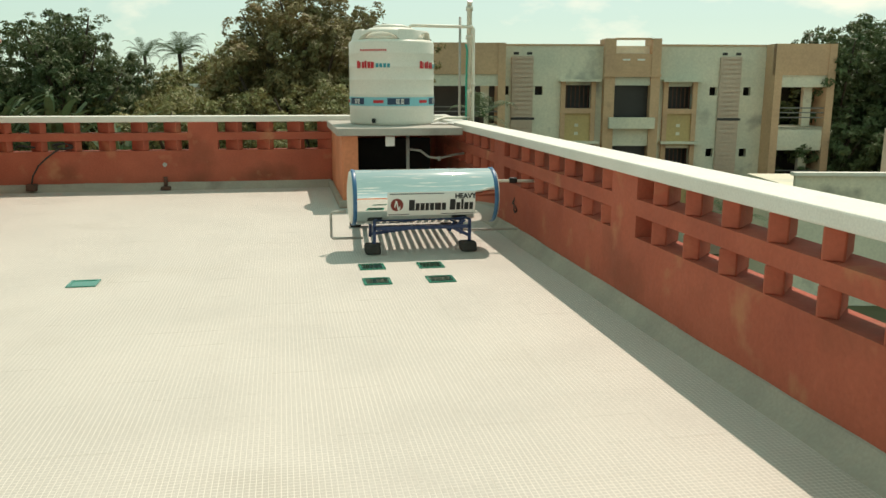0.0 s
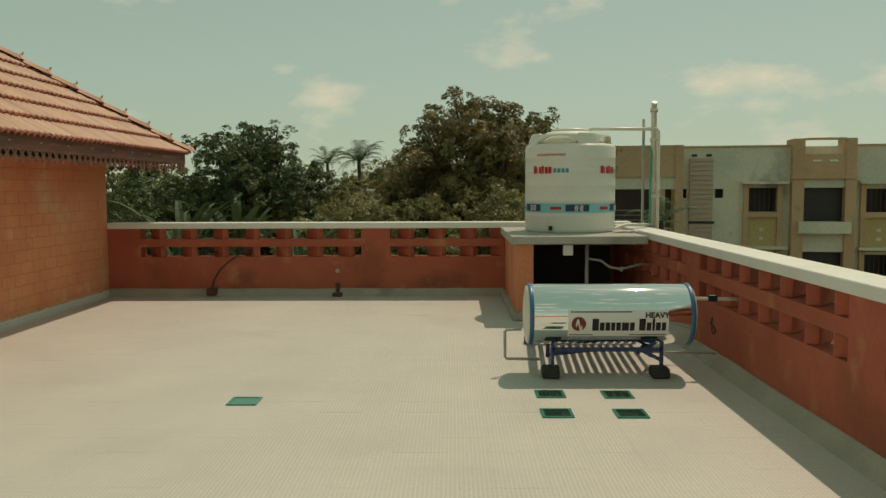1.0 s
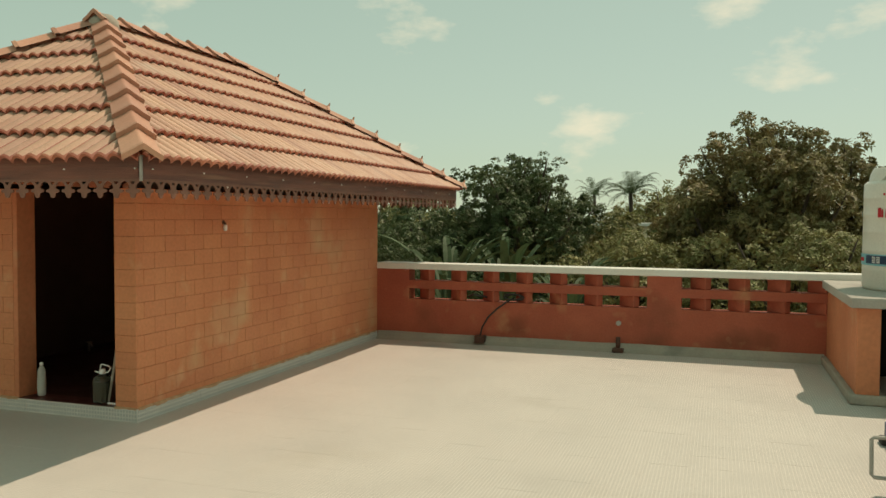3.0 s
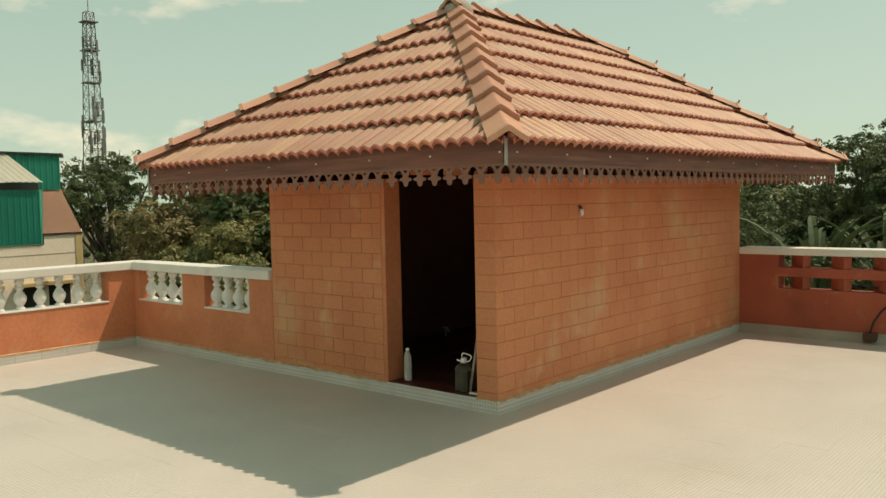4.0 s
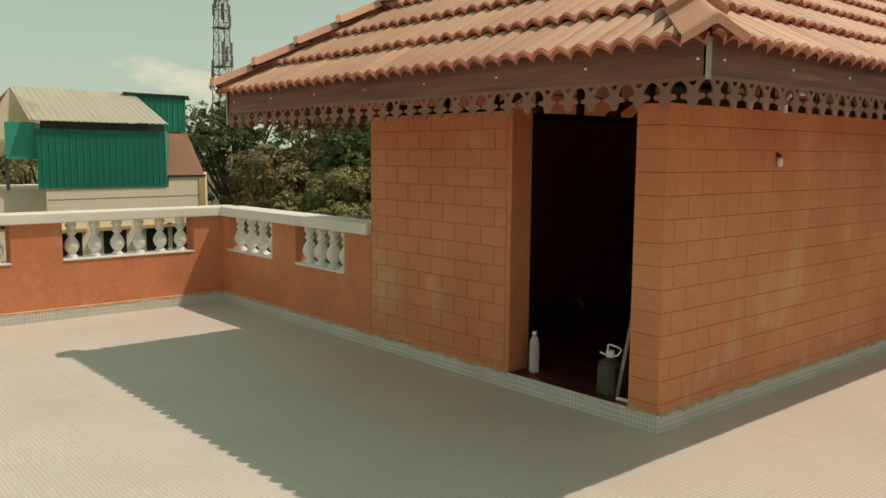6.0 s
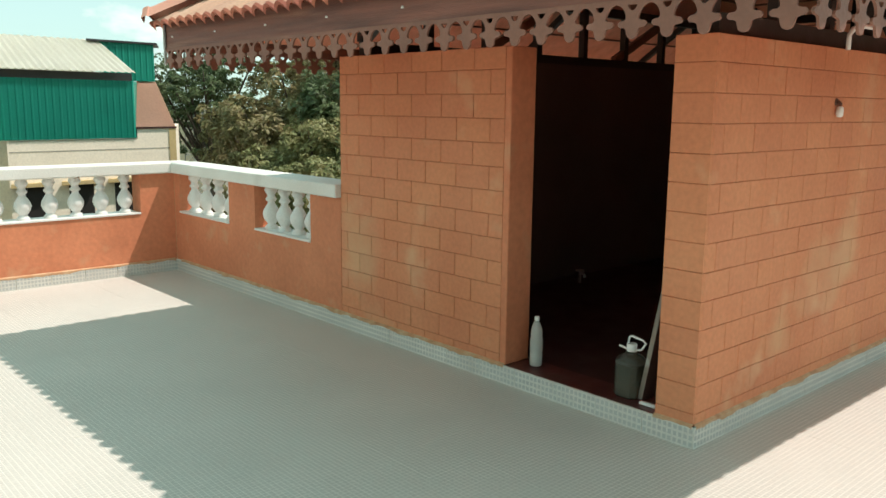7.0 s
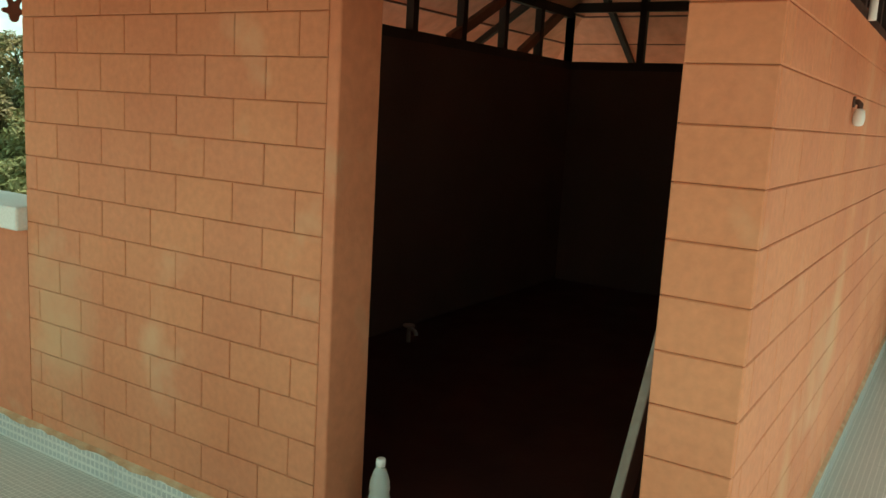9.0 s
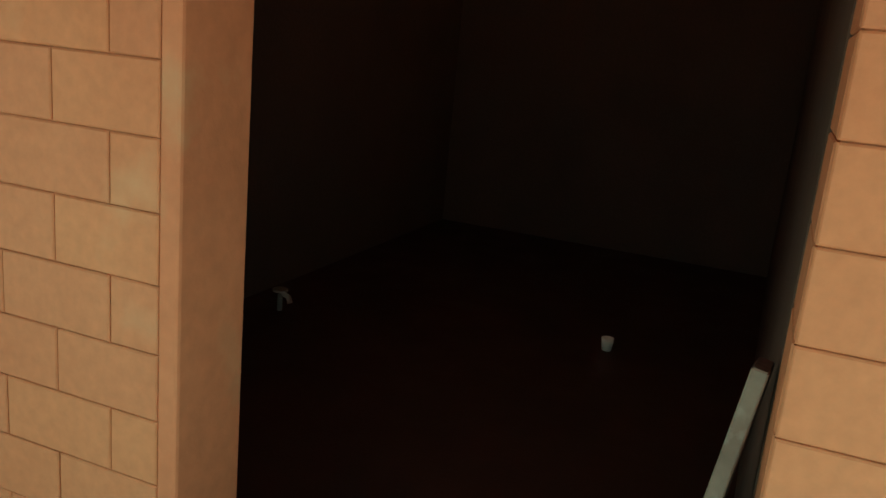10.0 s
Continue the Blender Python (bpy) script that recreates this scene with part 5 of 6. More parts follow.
for x0, x1 in ((-1.9, 2.94), (15.65, 18.5)):
    blk = ap("end_bay", [(x0, x1, -1.2, -0.9, 2.05, 3.5), (x0, x0 + 0.35, -1.25, 1.5, GROUND_Z, 3.5), (x1 - 0.35, x1, -1.25, 1.5, GROUND_Z, 3.5)], M_APTORANGE, label="faded orange end bay")
    for s in (0, 1, 2):
        d = -s * STOREY
        b = ap("balcony", [(x0 + 0.35, x1 - 0.35, -1.15, -1.0, -1.35 + d, -0.35 + d), (x0 + 0.35, x1 - 0.35, -1.15, 1.4, -0.5 + d, -0.35 + d), (x0 + 0.35, x1 - 0.35, -1.12, -0.95, 1.5 + d, 2.05 + d),
                               (x1 - 1.15, x1 - 0.75, -0.6, -0.3, -0.35 + d, 1.5 + d)], M_APT, blk, "plaster balcony with rails")
        for zz in (0.05, 0.28, 0.5):
            ap("rail", [(x0 + 0.35, x1 - 0.35, -1.12, -1.08, zz + d, zz + 0.05 + d)], M_LATTICE, blk)
        ap("door", [(x0 + 0.5, x0 + 1.4, 1.4, 1.45, -0.35 + d, 1.5 + d)], M_APTDARK, blk)

# pale building with a terrace wall on the near right
low = thing("neighbour_house", (22.0, 14.0, GROUND_Z), "pale green low house with a flat roof beyond the parapet", "building")
low.matrix_basis = axes(AO + AX * 16.5 - AY * 10 + Vector((0, 0, GROUND_Z)), AX, AY, Vector((0, 0, 1)))
part("house_wall", boxes((-3.2, 9, 0, 5, 0, G - 2.2), (-3.2, 9, 0, 0.2, G - 2.2, G - 1.75)), M_APT, low, local=True)
part("roof_rim", boxes((-3.3, 9.1, -0.1, 0.3, G - 1.75, G - 1.62)), M_CAP, low, "white roof rim", local=True)
part("roof_room", boxes((2.5, 9, 2.5, 4.8, G - 2.2, G - 0.2)), M_APTLOUVRE, low, local=True)

# ---- house with the green sheet-metal room ----
SD = Vector((-0.9023, 0.4311, 0))
SR = Vector((0.4311, 0.9023, 0))
SO = Vector((3.514, -4.924, 0)) + SD * 40
shed = thing("neighbour_house", SO + Vector((0, 0, GROUND_Z)), "cream house with a green sheet-metal rooftop room and pale gabled roof", "building")
shed.matrix_basis = axes(SO + Vector((0, 0, GROUND_Z)), SR, SD, Vector((0, 0, 1)))


def sh(name, bm, material, parent=shed, label=""):
    """A part of the house, whose plan is skewed so that its front catches more sun."""
    for v in bm.verts:
        v.co.y += 0.6 * (v.co.x + 4)
    bmesh.ops.translate(bm, verts=bm.verts[:], vec=(0, 0, G))
    return part(name, bm, material, parent, label, local=True)


for row in ((-6.66, -0.36, 0, 8, GROUND_Z, 0.12), (-16, -6.66, 1.0, 8, GROUND_Z, 0.12), (-1.95, -0.36, 0.002, 7.9, 0.12, 0.62)):
    sh("house_wall", boxes(row), M_CREAM, label="cream plaster house wall")
sh("corner_trim", boxes((-0.62, -0.34, -0.05, 0.1, GROUND_Z, 0.6)), M_APTYELLOW, label="yellow corner strip")
sh("wall_groove", boxes((-6.6, -0.62, -0.012, 0.0, -0.32, -0.28)), M_CEMENT)
sh("window", boxes((-8.9, -8.2, 0.95, 1.02, -1.5, -1.1)), M_APTDARK)
for x in (-5.9, -4.2, -2.5, -1.4):
    w = sh("window", boxes((x - 0.45, x + 0.45, -0.02, 0.05, -3.4, -1.75)), M_APTDARK)
    sh("window_canopy", boxes((x - 0.65, x + 0.65, -0.45, 0.0, -1.7, -1.55)), M_APTYELLOW, w)


def ribbed(x0, x1, y, z0, z1, pitch=0.24, lean=0.0):
    """A sheet of ribbed metal that faces the terrace; lean: how far its top goes back."""
    bm = bmesh.new()
    n = int((x1 - x0) / pitch)
    cols = []
    for i in range(n):
        x = x0 + (x1 - x0) * i / n
        for dx, dy in ((0, 0), (pitch * 0.62, 0), (pitch * 0.72, -0.025), (pitch * 0.90, -0.025)):
            cols.append((x + dx, y + dy))
    cols.append((x1, y))
    lo = [bm.verts.new((a, b, z0)) for a, b in cols]
    hi = [bm.verts.new((a, b + lean, z1)) for a, b in cols]
    for i in range(len(cols) - 1):
        bm.faces.new((lo[i], lo[i + 1], hi[i + 1], hi[i]))
    bmesh.ops.solidify(bm, geom=bm.faces[:], thickness=0.03)
    return bm


room = sh("sheet_wall", ribbed(-6.9, -2.0, -0.06, 0.18, 2.65), M_SHEETGREEN, label="green ribbed sheet wall")
sh("sheet_wall", boxes((-8.0, -6.95, 0.3, 0.4, 1.4, 2.9)), M_SHEETGREEN)
sh("sheet_wall", boxes((-2.06, -2.0, -0.1, 5, 0.18, 2.65)), M_SHEETGREEN)
bm = bmesh.new()
n = 20
rows = []
for i in range(n * 2 + 1):
    f = i / (n * 2)
    z = 0.05 if i % 2 else 0.0
    rows.append([bm.verts.new(p) for p in ((-7.05 + 5.2 * f, -0.36, 2.98 + z), (-8.12 + 4.65 * f, 2.2, 4.42 + z), (-8.6 + 4.6 * f, 5.2, 2.98 + z))])
for a, b in zip(rows, rows[1:]):
    for k in range(2):
        bm.faces.new((a[k], b[k], b[k + 1], a[k + 1]))
bmesh.ops.solidify(bm, geom=bm.faces[:], thickness=0.05)
sh("sheet_roof", bm, M_SHEETWHITE, label="pale ribbed gable roof")
bm = bmesh.new()
f = [bm.verts.new(p) for p in ((-9.3, 1.0, 1.5), (-8.15, 2.2, 4.36), (-7.1, 0.9, 2.9), (-7.1, 0.9, 1.5))]
bm.faces.new(f)
bmesh.ops.solidify(bm, geom=bm.faces[:], thickness=0.04)
sh("gable_sheet", bm, M_CREAM, label="pale gable sheet")
bm = bmesh.new()
f = [bm.verts.new(p) for p in ((-8.12, 2.2, 4.40), (-9.9, 0.6, 1.7), (-9.9, 4.0, 1.7), (-8.2, 4.8, 4.40))]
bm.faces.new(f)
bmesh.ops.solidify(bm, geom=bm.faces[:], thickness=0.05)
sh("side_sheet", bm, M_APTLOUVRE, label="dull roof sheet over the open side")
sh("post", boxes((-8.15, -8.05, 0.9, 1.0, 0.12, 1.6)), M_LATTICE)
sh("post", boxes((-9.6, -9.5, 0.9, 1.0, 0.12, 1.8)), M_LATTICE)
# Dark panel paints the shade in the opening under the sheet roof.
sh("dark_gap", boxes((-6.9, -2.1, 0.8, 0.9, 0.2, 3.0)), M_APTDARK, label="dark panel for the shaded opening under the roof")
sh("back_sheet", ribbed(-3.45, -1.2, 2.0, 2.7, 4.38), M_SHEETGREEN, label="green ribbed sheet wall")
sh("back_cap", boxes((-3.9, -1.05, 1.85, 4.2, 4.38, 4.47)), M_APTDARK)
bm = bmesh.new()
f = [bm.verts.new(p) for p in ((-1.98, 0.0, 0.66), (-0.34, 0.0, 0.66), (-1.22, 2.2, 2.79), (-1.98, 2.2, 2.79))]
bm.faces.new(f)
bmesh.ops.solidify(bm, geom=bm.faces[:], thickness=0.06)
sh("lean_roof", bm, M_PINK, label="salmon lean-to roof")
sh("lean_edge", boxes((-1.98, -0.3, -0.08, 0.0, 0.58, 0.66)), M_INFLOOR)

# ---- lattice tower ----
TO = Vector((3.514, -4.924, 0)) + SD * 70 + SR * 0.75
mast = thing("telecom_tower", TO + Vector((0, 0, GROUND_Z)), "tall grey lattice telecom tower with antennas", "tower")


def lattice(bm, z0, z1, w0, w1, levels):
    for i in range(levels):
        za, zb = z0 + (z1 - z0) * i / levels, z0 + (z1 - z0) * (i + 1) / levels
        wa, wb = w0 + (w1 - w0) * i / levels, w0 + (w1 - w0) * (i + 1) / levels
        ca = [TO + Vector((sx * wa, sy * wa, za)) for sx, sy in ((-1, -1), (1, -1), (1, 1), (-1, 1))]
        cb = [TO + Vector((sx * wb, sy * wb, zb)) for sx, sy in ((-1, -1), (1, -1), (1, 1), (-1, 1))]
        for k in range(4):
            beam(bm, ca[k], cb[k], 0.06, 0.06)
            beam(bm, ca[k], cb[(k + 1) % 4], 0.028, 0.028)
            beam(bm, ca[(k + 1) % 4], cb[k], 0.028, 0.028)
            beam(bm, cb[k], cb[(k + 1) % 4], 0.028, 0.028)


bm = bmesh.new()
lattice(bm, GROUND_Z, 17.0, 0.95, 0.30, 26)
part("lattice", bm, M_LATTICE, mast)
bm = bmesh.new()
beam(bm, TO + Vector((0, 0, 17)), TO + Vector((0, 0, 18.2)), 0.05, 0.05)
part("rod", bm, M_LATTICE, mast)
rng = random.Random(4)
for i in range(34):
    zz = rng.uniform(4.5, 15.5)
    a = rng.uniform(0, 6.28)
    w = 0.5 + (17 - zz) * 0.035
    p = TO + Vector((math.cos(a) * w, math.sin(a) * w, zz))
    bm = bmesh.new()
    box(bm, p.x - 0.07, p.x + 0.07, p.y - 0.07, p.y + 0.07, zz - rng.uniform(0.3, 0.75), zz + rng.uniform(0.3, 0.75))
    beam(bm, (p.x, p.y, zz), TO + Vector((0, 0, zz)), 0.06, 0.06)
    part("antenna", bm, M_LATTICE, mast)
for zz in (8.5, 11.5, 14.0, 16.2):
    bm = boxes((TO.x - 0.55, TO.x + 0.55, TO.y - 0.55, TO.y + 0.55, zz, zz + 0.08))
    part("platform", bm, M_LATTICE, mast)


# ---- trees ----
def unit(a):
    return a / np.linalg.norm(a, axis=1)[:, None]


def leaf_cloud(rs, centres, radii, count, size, droop=0.2, spray=0.19):
    """Vertices and faces of folded leaves: small sprays set over the upper and outer sides of clumps, a few leaves inside."""
    sprays = max(60, count // 42)
    k = rs.choice(len(centres), sprays, p=radii ** 2 / (radii ** 2).sum())
    d = unit(rs.normal(size=(sprays, 3)) + np.array([0, 0, 0.35]))
    depth = np.where(rs.uniform(size=sprays) < 0.22, rs.uniform(0.3, 0.85, sprays), rs.uniform(0.88, 1.06, sprays))
    hub = centres[k] + d * (radii[k] * depth)[:, None] * np.array([1, 1, 0.85])
    reach = spray * rs.uniform(0.6, 1.35, sprays)
    n = rs.randint(sprays, size=count)
    e = unit(rs.normal(size=(count, 3)) + d[n] * 0.9 + np.array([0, 0, 0.3]))
    p = hub[n] + e * (reach[n] * rs.uniform(0.35, 1.0, count) ** 0.6)[:, None] * np.array([1, 1, 0.7])
    out = unit(e + d[n] * 0.5 + rs.normal(size=(count, 3)) * 0.35 + np.array([0, 0, 0.45]))
    a = unit(np.cross(out, rs.normal(size=(count, 3))) + e * 0.6)
    a[:, 2] -= droop * 0.6
    b = np.cross(out, a)
    s = size * rs.uniform(0.6, 1.3, count)[:, None]
    tip, rt = p + a * s, p - a * s
    l, r = p + b * s * 0.42 + out * s * 0.12, p - b * s * 0.42 + out * s * 0.12
    verts = np.stack([rt, l, tip, r], 1).reshape(-1, 3)
    faces = np.arange(count * 4).reshape(-1, 4)
    return verts, faces


def tree(at, top, radius, material, seed, leaves=14000, size=0.13, lumps=26, squat=0.75, label=""):
    """A broad tree: tapered trunk, limbs, and a crown of leaf clumps. top: height of the crown over our floor."""
    rs = np.random.RandomState(seed)
    h = top - GROUND_Z
    t = thing("tree", (at[0], at[1], GROUND_Z), label, "tree", "trees round the terrace")
    mid = Vector((at[0], at[1], GROUND_Z + h - radius * squat))
    cs, rr, limbs = [], [], []
    lumps = int(lumps * 1.5)
    for i in range(lumps):
        d = rs.normal(size=3)
        d /= np.linalg.norm(d)
        f = rs.uniform(0.4, 0.98)
        lr = radius * rs.uniform(0.22, 0.40) * (1.2 - 0.5 * f)
        c = np.array(mid) + d * np.array([radius, radius, radius * squat]) * f
        c[2] = min(c[2], GROUND_Z + h - lr * 0.8)
        cs.append(c)
        rr.append(lr)
    for i in range(5):
        cs[i] = np.array([at[0] + radius * rs.uniform(-0.3, 0.35), at[1] + radius * rs.uniform(-0.3, 0.3), GROUND_Z + h - rr[i] * (0.9 + 0.35 * i)])
    for i in range(lumps * 2):
        k = rs.randint(lumps)
        d = rs.normal(size=3)
        d[2] = abs(d[2])
        c = cs[k] + d / np.linalg.norm(d) * rr[k] * rs.uniform(0.8, 1.15)
        c[2] = min(c[2], GROUND_Z + h)
        cs.append(c)
        rr.append(rr[k] * rs.uniform(0.25, 0.45))
    bm = bmesh.new()
    fork = Vector((at[0], at[1], GROUND_Z + (h - 2 * radius * squat) * 0.85 + 0.5))
    tube(bm, [(at[0] + 0.1, at[1], GROUND_Z - 0.1), (at[0] - 0.05, at[1] + 0.05, (GROUND_Z + fork.z) / 2), fork], [0.05 * radius + 0.16, 0.04 * radius + 0.12, 0.03 * radius + 0.1], 8)
    part("trunk", bm, M_BARK, t)
    for i in range(0, lumps, 2):
        c = Vector(cs[i])
        m = fork.lerp(c, 0.5) + Vector((rs.uniform(-0.3, 0.3), rs.uniform(-0.3, 0.3), 0.2))
        bm = tube(bmesh.new(), [fork, m, c, c + (c - m).normalized() * rr[i] * 0.8], [0.10, 0.06, 0.035, 0.012], 5)
        part("limb", bm, M_BARK, t)
    v, f = leaf_cloud(rs, np.array(cs), np.array(rr), leaves, size, spray=0.06 * radius + 0.05)
    v -= np.array([at[0], at[1], GROUND_Z])
    me = bpy.data.meshes.new("crown")
    me.from_pydata(v.tolist(), [], f.tolist())
    me.materials.append(material)
    crown = new("crown", me)
    crown.parent = t
    return t


DARK, OLIVE, RUST = "broad dark green tree behind the parapet", "olive green bushy tree below the terrace", "tall tree with rusty brown-green leaves"
tree((-0.8, 17.5), 3.45, 2.1, M_LEAF, 1, 49300, 0.058, 32, 0.95, label=DARK)
tree((-2.9, 16.5), 2.2, 2.3, M_LEAF, 13, 37700, 0.062, 30, 0.9, label=DARK)
tree((5.9, 15.5), 4.05, 2.3, M_LEAF3, 2, 58000, 0.062, 36, 1.1, label=RUST)
tree((4.7, 17.0), 2.9, 1.8, M_LEAF3, 14, 34800, 0.062, 28, 1.0, label=RUST)
tree((7.6, 17.5), 3.7, 2.2, M_LEAF3, 12, 37700, 0.066, 30, 1.0, label=RUST)
tree((3.0, 13.0), 1.45, 2.1, M_LEAF2, 3, 37700, 0.051, 30, 0.8, label=OLIVE)
tree((-3.4, 12.5), 1.6, 2.3, M_LEAF, 4, 37700, 0.055, 30, 0.8, label=DARK)
tree((6.6, 12.0), 1.5, 2.1, M_LEAF2, 5, 34800, 0.051, 28, 0.8, label=OLIVE)
tree((-21.0, 13.0), 3.9, 4.2, M_LEAF3, 6, 95000, 0.098, 30, 1.15, label=RUST)
tree((-16.0, 11.2), 2.9, 3.6, M_LEAF, 7, 90000, 0.090, 28, 1.1, label=DARK)
tree((-15.9, 9.2), 1.7, 2.9, M_LEAF2, 8, 90000, 0.078, 28, 1.1, label=OLIVE)
tree((-11.5, 12.5), 2.6, 3.2, M_LEAF, 9, 45000, 0.056, 24, 0.9, label=DARK)
far_src = [tree((-8.0, 24.0), 2.3, 3.6, M_LEAF, 10, 22000, 0.098, 34, 0.9, label=DARK), tree((1.5, 31.0), 2.4, 3.8, M_LEAF2, 11, 22000, 0.098, 34, 0.9, label="olive green tree in the distance")]
for i, (x, y, s) in enumerate(((-14, 22, 1.05), (-20, 19, 1.1), (-4.5, 25, 1.0), (6.0, 27, 1.0), (-27, 16.5, 1.1), (-10, 30, 1.1), (-33, 22, 1.25), (-24, 29, 1.2), (-45, 20, 1.35), (-44, 8, 1.2),
                               (-49, -3, 1.25), (4.2, 21.0, 0.93), (0.8, 22.0, 0.95), (-52, -14, 1.25), (38.5, 34.0, 1.35), (3, 34, 1.1))):
    src = far_src[i % 2]
    copy_thing(src, Matrix.Translation((x, y, GROUND_Z)) @ Matrix.Rotation(i * 1.7, 4, 'Z') @ Matrix.Diagonal((s, s, s, 1)))

tree((33.2, 30.5), 4.7, 4.6, M_LEAF, 15, 60000, 0.13, 34, 1.15, label="dense dark green tree beside the apartment block")
tree((35.8, 27.0), 4.0, 4.4, M_LEAF, 16, 50000, 0.13, 34, 1.2, label="dense dark green tree beside the apartment block")


def thicket(name, spots, material, count, size, seed, label):
    """Dense undergrowth between the trees, as one mass of leaves."""
    rs = np.random.RandomState(seed)
    cs = np.array([(x + rs.uniform(-0.8, 0.8), y + rs.uniform(-0.8, 0.8), z - rs.uniform(0, 1.4)) for x, y, z in spots for _ in range(6)])
    v, f = leaf_cloud(rs, cs, rs.uniform(0.4, 1.0, len(cs)), count, size)
    me = bpy.data.meshes.new(name)
    me.from_pydata(v.tolist(), [], f.tolist())
    me.materials.append(material)
    return tagged(new(name, me), label, kind="stuff")


thicket("undergrowth", [(x * 1.35 - 9, 13.5 + 1.5 * math.sin(x * 1.9), -0.6 + 0.5 * math.sin(x * 2.3)) for x in range(13)], M_LEAF, 65000, 0.07, 21, "dense dark green undergrowth beyond the parapet")
thicket("undergrowth", [(x * 1.7 - 7, 18.5 + 1.5 * math.sin(x * 1.3), 1.1 + 0.45 * math.sin(x * 1.7)) for x in range(9)], M_LEAF2, 55000, 0.072, 22, "dense olive undergrowth beyond the parapet")
thicket("undergrowth", [(-24 + 1.2 * math.sin(y * 1.7), y * 1.5 + 11.6, 1.6 + 0.7 * math.sin(y * 2.6)) for y in range(9)], M_LEAF3, 50000, 0.13, 24, "dense brown-green treetops behind the house")
thicket("undergrowth", [(-14 + 0.6 * math.sin(y), y * 1.1 + 6.2, -0.6 + 0.5 * math.sin(y * 2.1)) for y in range(7)], M_LEAF2, 60000, 0.070, 23, "dense olive undergrowth beside the house")


def palm(at, top, fronds, length, seed, label):
    """A coconut palm: thin trunk, arching fronds with hanging leaflets."""
    rs = random.Random(seed)
    t = thing("palm_tree", (at[0], at[1], GROUND_Z), label, "palm tree")
    part("trunk", tube(bmesh.new(), [(at[0], at[1], GROUND_Z), (at[0] + 0.2, at[1], (GROUND_Z + top) / 2), (at[0], at[1], top - length * 0.3)], [0.16, 0.10, 0.06], 8), M_BARK, t)
    for i in range(fronds):
        a = 2 * math.pi * i / fronds + rs.uniform(-0.2, 0.2)
        lift = rs.uniform(0.2, 1.7)
        bm = bmesh.new()
        prev = None
        for j in range(27):
            f = j / 26
            r = length * f * (1 - 0.25 * f)
            c = Vector((at[0] + math.cos(a) * r, at[1] + math.sin(a) * r, top - length * 0.3 + length * (lift * f - (0.42 + lift * 0.42) * f * f)))
            if prev is not None:
                w = length * 0.15 * math.sin(math.pi * min(1, f + 0.12)) + 0.05
                sd = Vector((-math.sin(a), math.cos(a), 0))
                ahead = (c - prev).normalized()
                for s in (-1, 1):
                    tip = c + sd * s * w + ahead * w * 0.6 + Vector((0, 0, -w * 0.35))
                    b0, b1 = prev.lerp(c, 0.1), prev.lerp(c, 0.65)
                    bm.faces.new([bm.verts.new(b0), bm.verts.new(b1), bm.verts.new(tip)])
            prev = c
        part("frond", bm, M_PALM, t)
    return t


palm((2.1, 20.5), 2.9, 26, 1.25, 1, "coconut palm rising above the distant trees")
palm((-0.1, 28.0), 3.0, 22, 1.1, 2, "pale coconut palm in the distance")
palm((10.2, 12.5), 1.15, 12, 1.2, 3, "palm top showing over the parapet")
palm((14.0, 7.0), -0.6, 12, 1.3, 5, "palm top below the parapet")


def banana(at, top, seed):
    """A fan of long paddle leaves."""
    rs = random.Random(seed)
    t = thing("banana_plant", (at[0], at[1], GROUND_Z), "banana plant with long torn paddle leaves", "plant")
    part("stem", tube(bmesh.new(), [(at[0], at[1], GROUND_Z), (at[0], at[1], top - 2.2)], [0.2, 0.12], 8), M_PALM, t)
    for i in range(26):
        a = rs.uniform(0, 2 * math.pi)
        rise = rs.uniform(0.9, 2.3)
        reach = rs.uniform(0.7, 1.6)
        bm = bmesh.new()
        pts = []
        for j in range(11):
            f = j / 10
            c = Vector((at[0] + math.cos(a) * reach * f ** 1.3, at[1] + math.sin(a) * reach * f ** 1.3, top - 2.3 + rise * (1.75 * f - 0.85 * f * f)))
            w = 0.085 * math.sin(math.pi * max(0, (f - 0.22) / 0.78)) ** 0.6 if f > 0.22 else 0.015
            sd = Vector((-math.sin(a), math.cos(a), 0))
            pts.append((bm.verts.new(c - sd * w + Vector((0, 0, 0.5 * w))), bm.verts.new(c), bm.verts.new(c + sd * w + Vector((0, 0, 0.3 * w)))))
        for p, q in zip(pts, pts[1:]):
            if rs.random() < 0.75:
                bm.faces.new((p[0], q[0], q[1], p[1]))
            if rs.random() < 0.88:
                bm.faces.new((p[1], q[1], q[2], p[2]))
        part("leaf", bm, M_PALM, t)


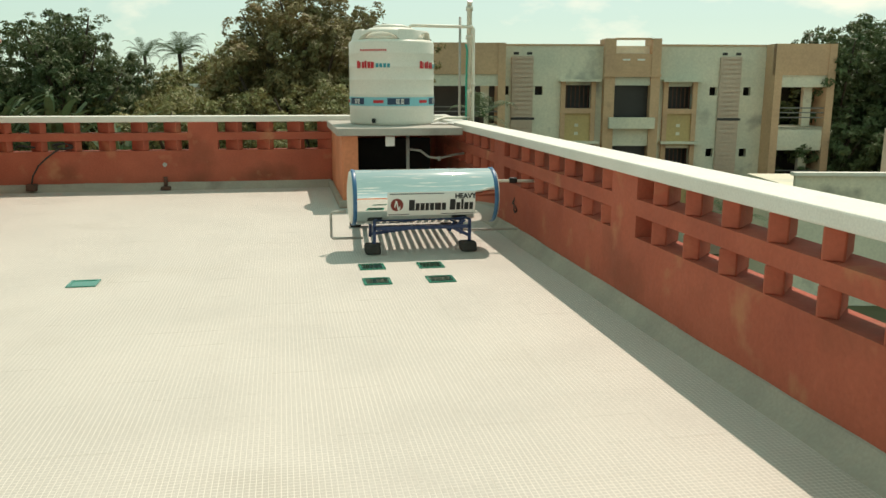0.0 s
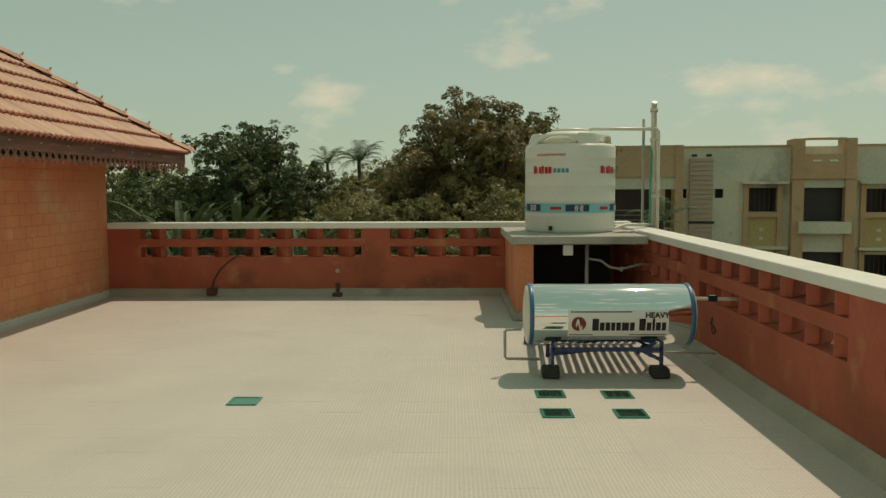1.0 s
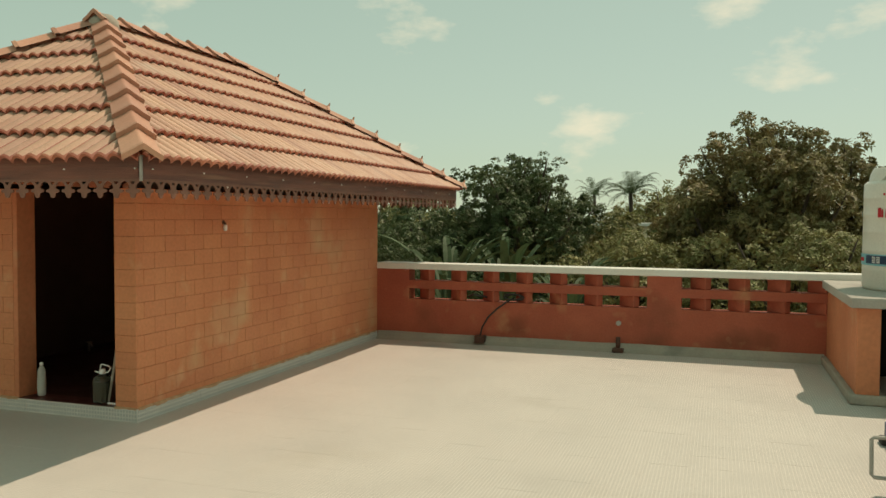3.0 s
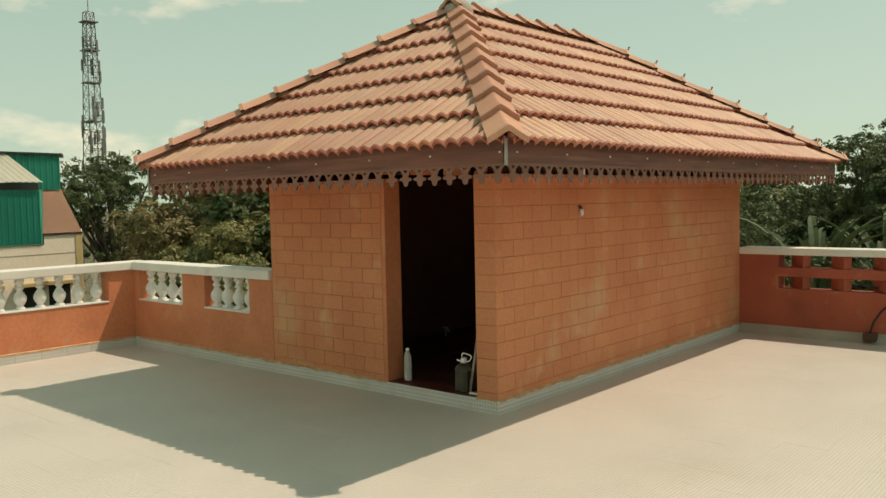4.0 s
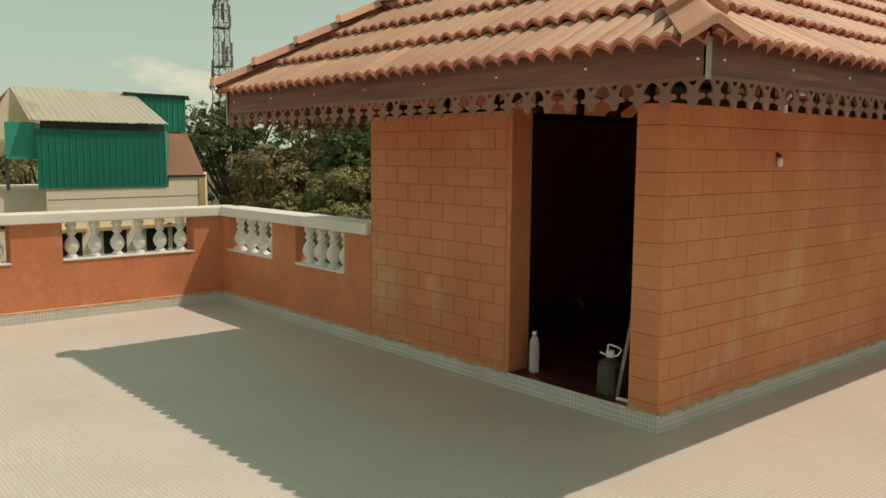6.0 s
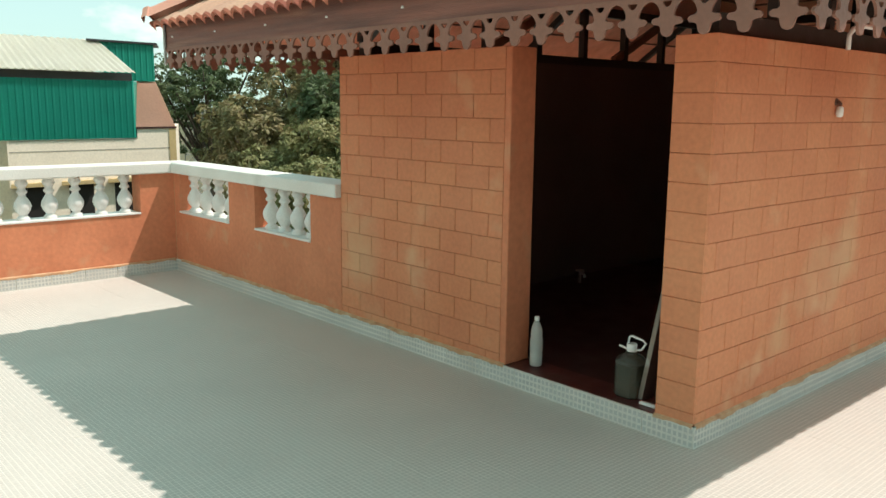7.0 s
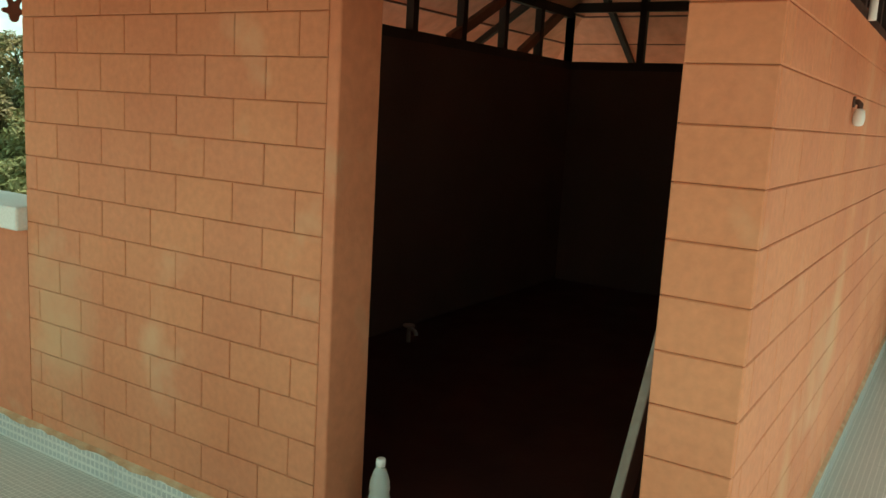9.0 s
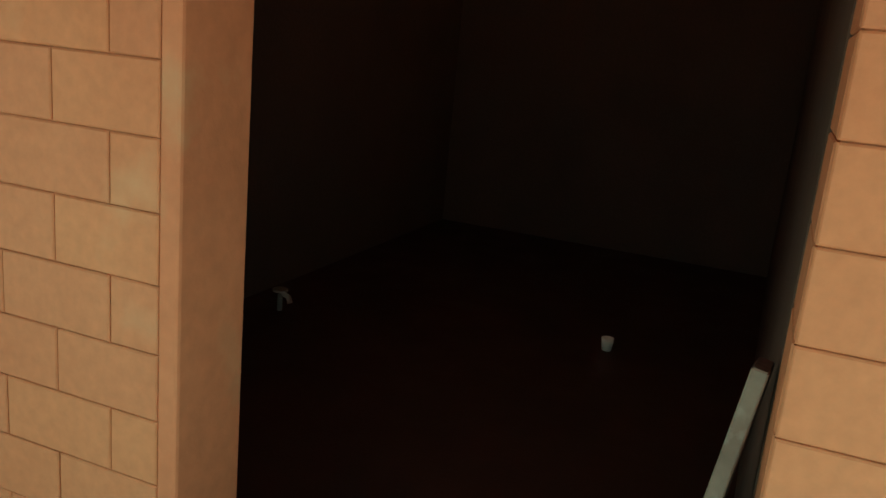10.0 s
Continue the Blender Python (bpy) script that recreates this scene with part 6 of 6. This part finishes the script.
banana((0.6, 10.6), 1.8, 1)
banana((-0.5, 10.2), 1.65, 2)
banana((1.9, 10.8), 1.3, 3)
far_roof = thing("distant_shed", (1.2, 26.0, GROUND_Z), "white roofed shed among distant trees", "building")
part("shed_roof", boxes((0.2, 2.4, 25.6, 27.5, 1.45, 1.56)), M_STICKER, far_roof)
part("shed_wall", boxes((0.4, 2.2, 25.8, 27.3, GROUND_Z, 1.45)), M_CREAM, far_roof)

# ---- floor tiles ----
PITCH = 0.3048


def floor_piece():
    bm = bmesh.new()
    h, r = PITCH / 2 - 0.0001, 0.0002
    rings = [[bm.verts.new((x * (h - s), y * (h - s), z)) for x, y in ((-1, -1), (1, -1), (1, 1), (-1, 1))] for s, z in ((0, -0.005), (0, -0.0007), (r, 0.0))]
    for a, b in zip(rings, rings[1:]):
        for k in range(4):
            bm.faces.new((a[k], a[(k + 1) % 4], b[(k + 1) % 4], b[k]))
    bm.faces.new(rings[-1])
    return mesh_of("floor_tile", bm, M_FLOOR)


F_TILE = floor_piece()
verts, faces = [], []
single = 0
for i in range(-21, 27):
    for j in range(-46, 18):
        cx_, cy_ = (i + 0.5) * PITCH, (j + 0.5) * PITCH
        if cx_ < LEFT_X - 0.1 or cx_ > RIGHT_X + 0.1 or cy_ > FAR_Y + 0.1 or (cx_ < -0.1 and cy_ > 0.1):
            continue
        if -1.6 < cx_ < 3.6 and -5.1 < cy_ < 0.0 and single < 300:
            piece("floor_tile", F_TILE, floor, Matrix.Translation((cx_, cy_, random.uniform(-0.0003, 0.0003))))
            single += 1
            continue
        n = len(verts)
        h = PITCH / 2 - 0.0001
        dz = random.uniform(-0.0003, 0.0003)
        for z, s in ((-0.005, 0), (dz, 0.0002)):
            verts += [(cx_ + x * (h - s), cy_ + y * (h - s), z) for x, y in ((-1, -1), (1, -1), (1, 1), (-1, 1))]
        faces += [(n + 4, n + 5, n + 6, n + 7)] + [(n + k, n + (k + 1) % 4, n + 4 + (k + 1) % 4, n + 4 + k) for k in range(4)]
me = bpy.data.meshes.new("floor_tiles")
me.from_pydata(verts, [], faces)
me.materials.append(M_FLOOR)
field = new("floor_tiles", me)
field.parent = floor
field["kind"] = "stuff"
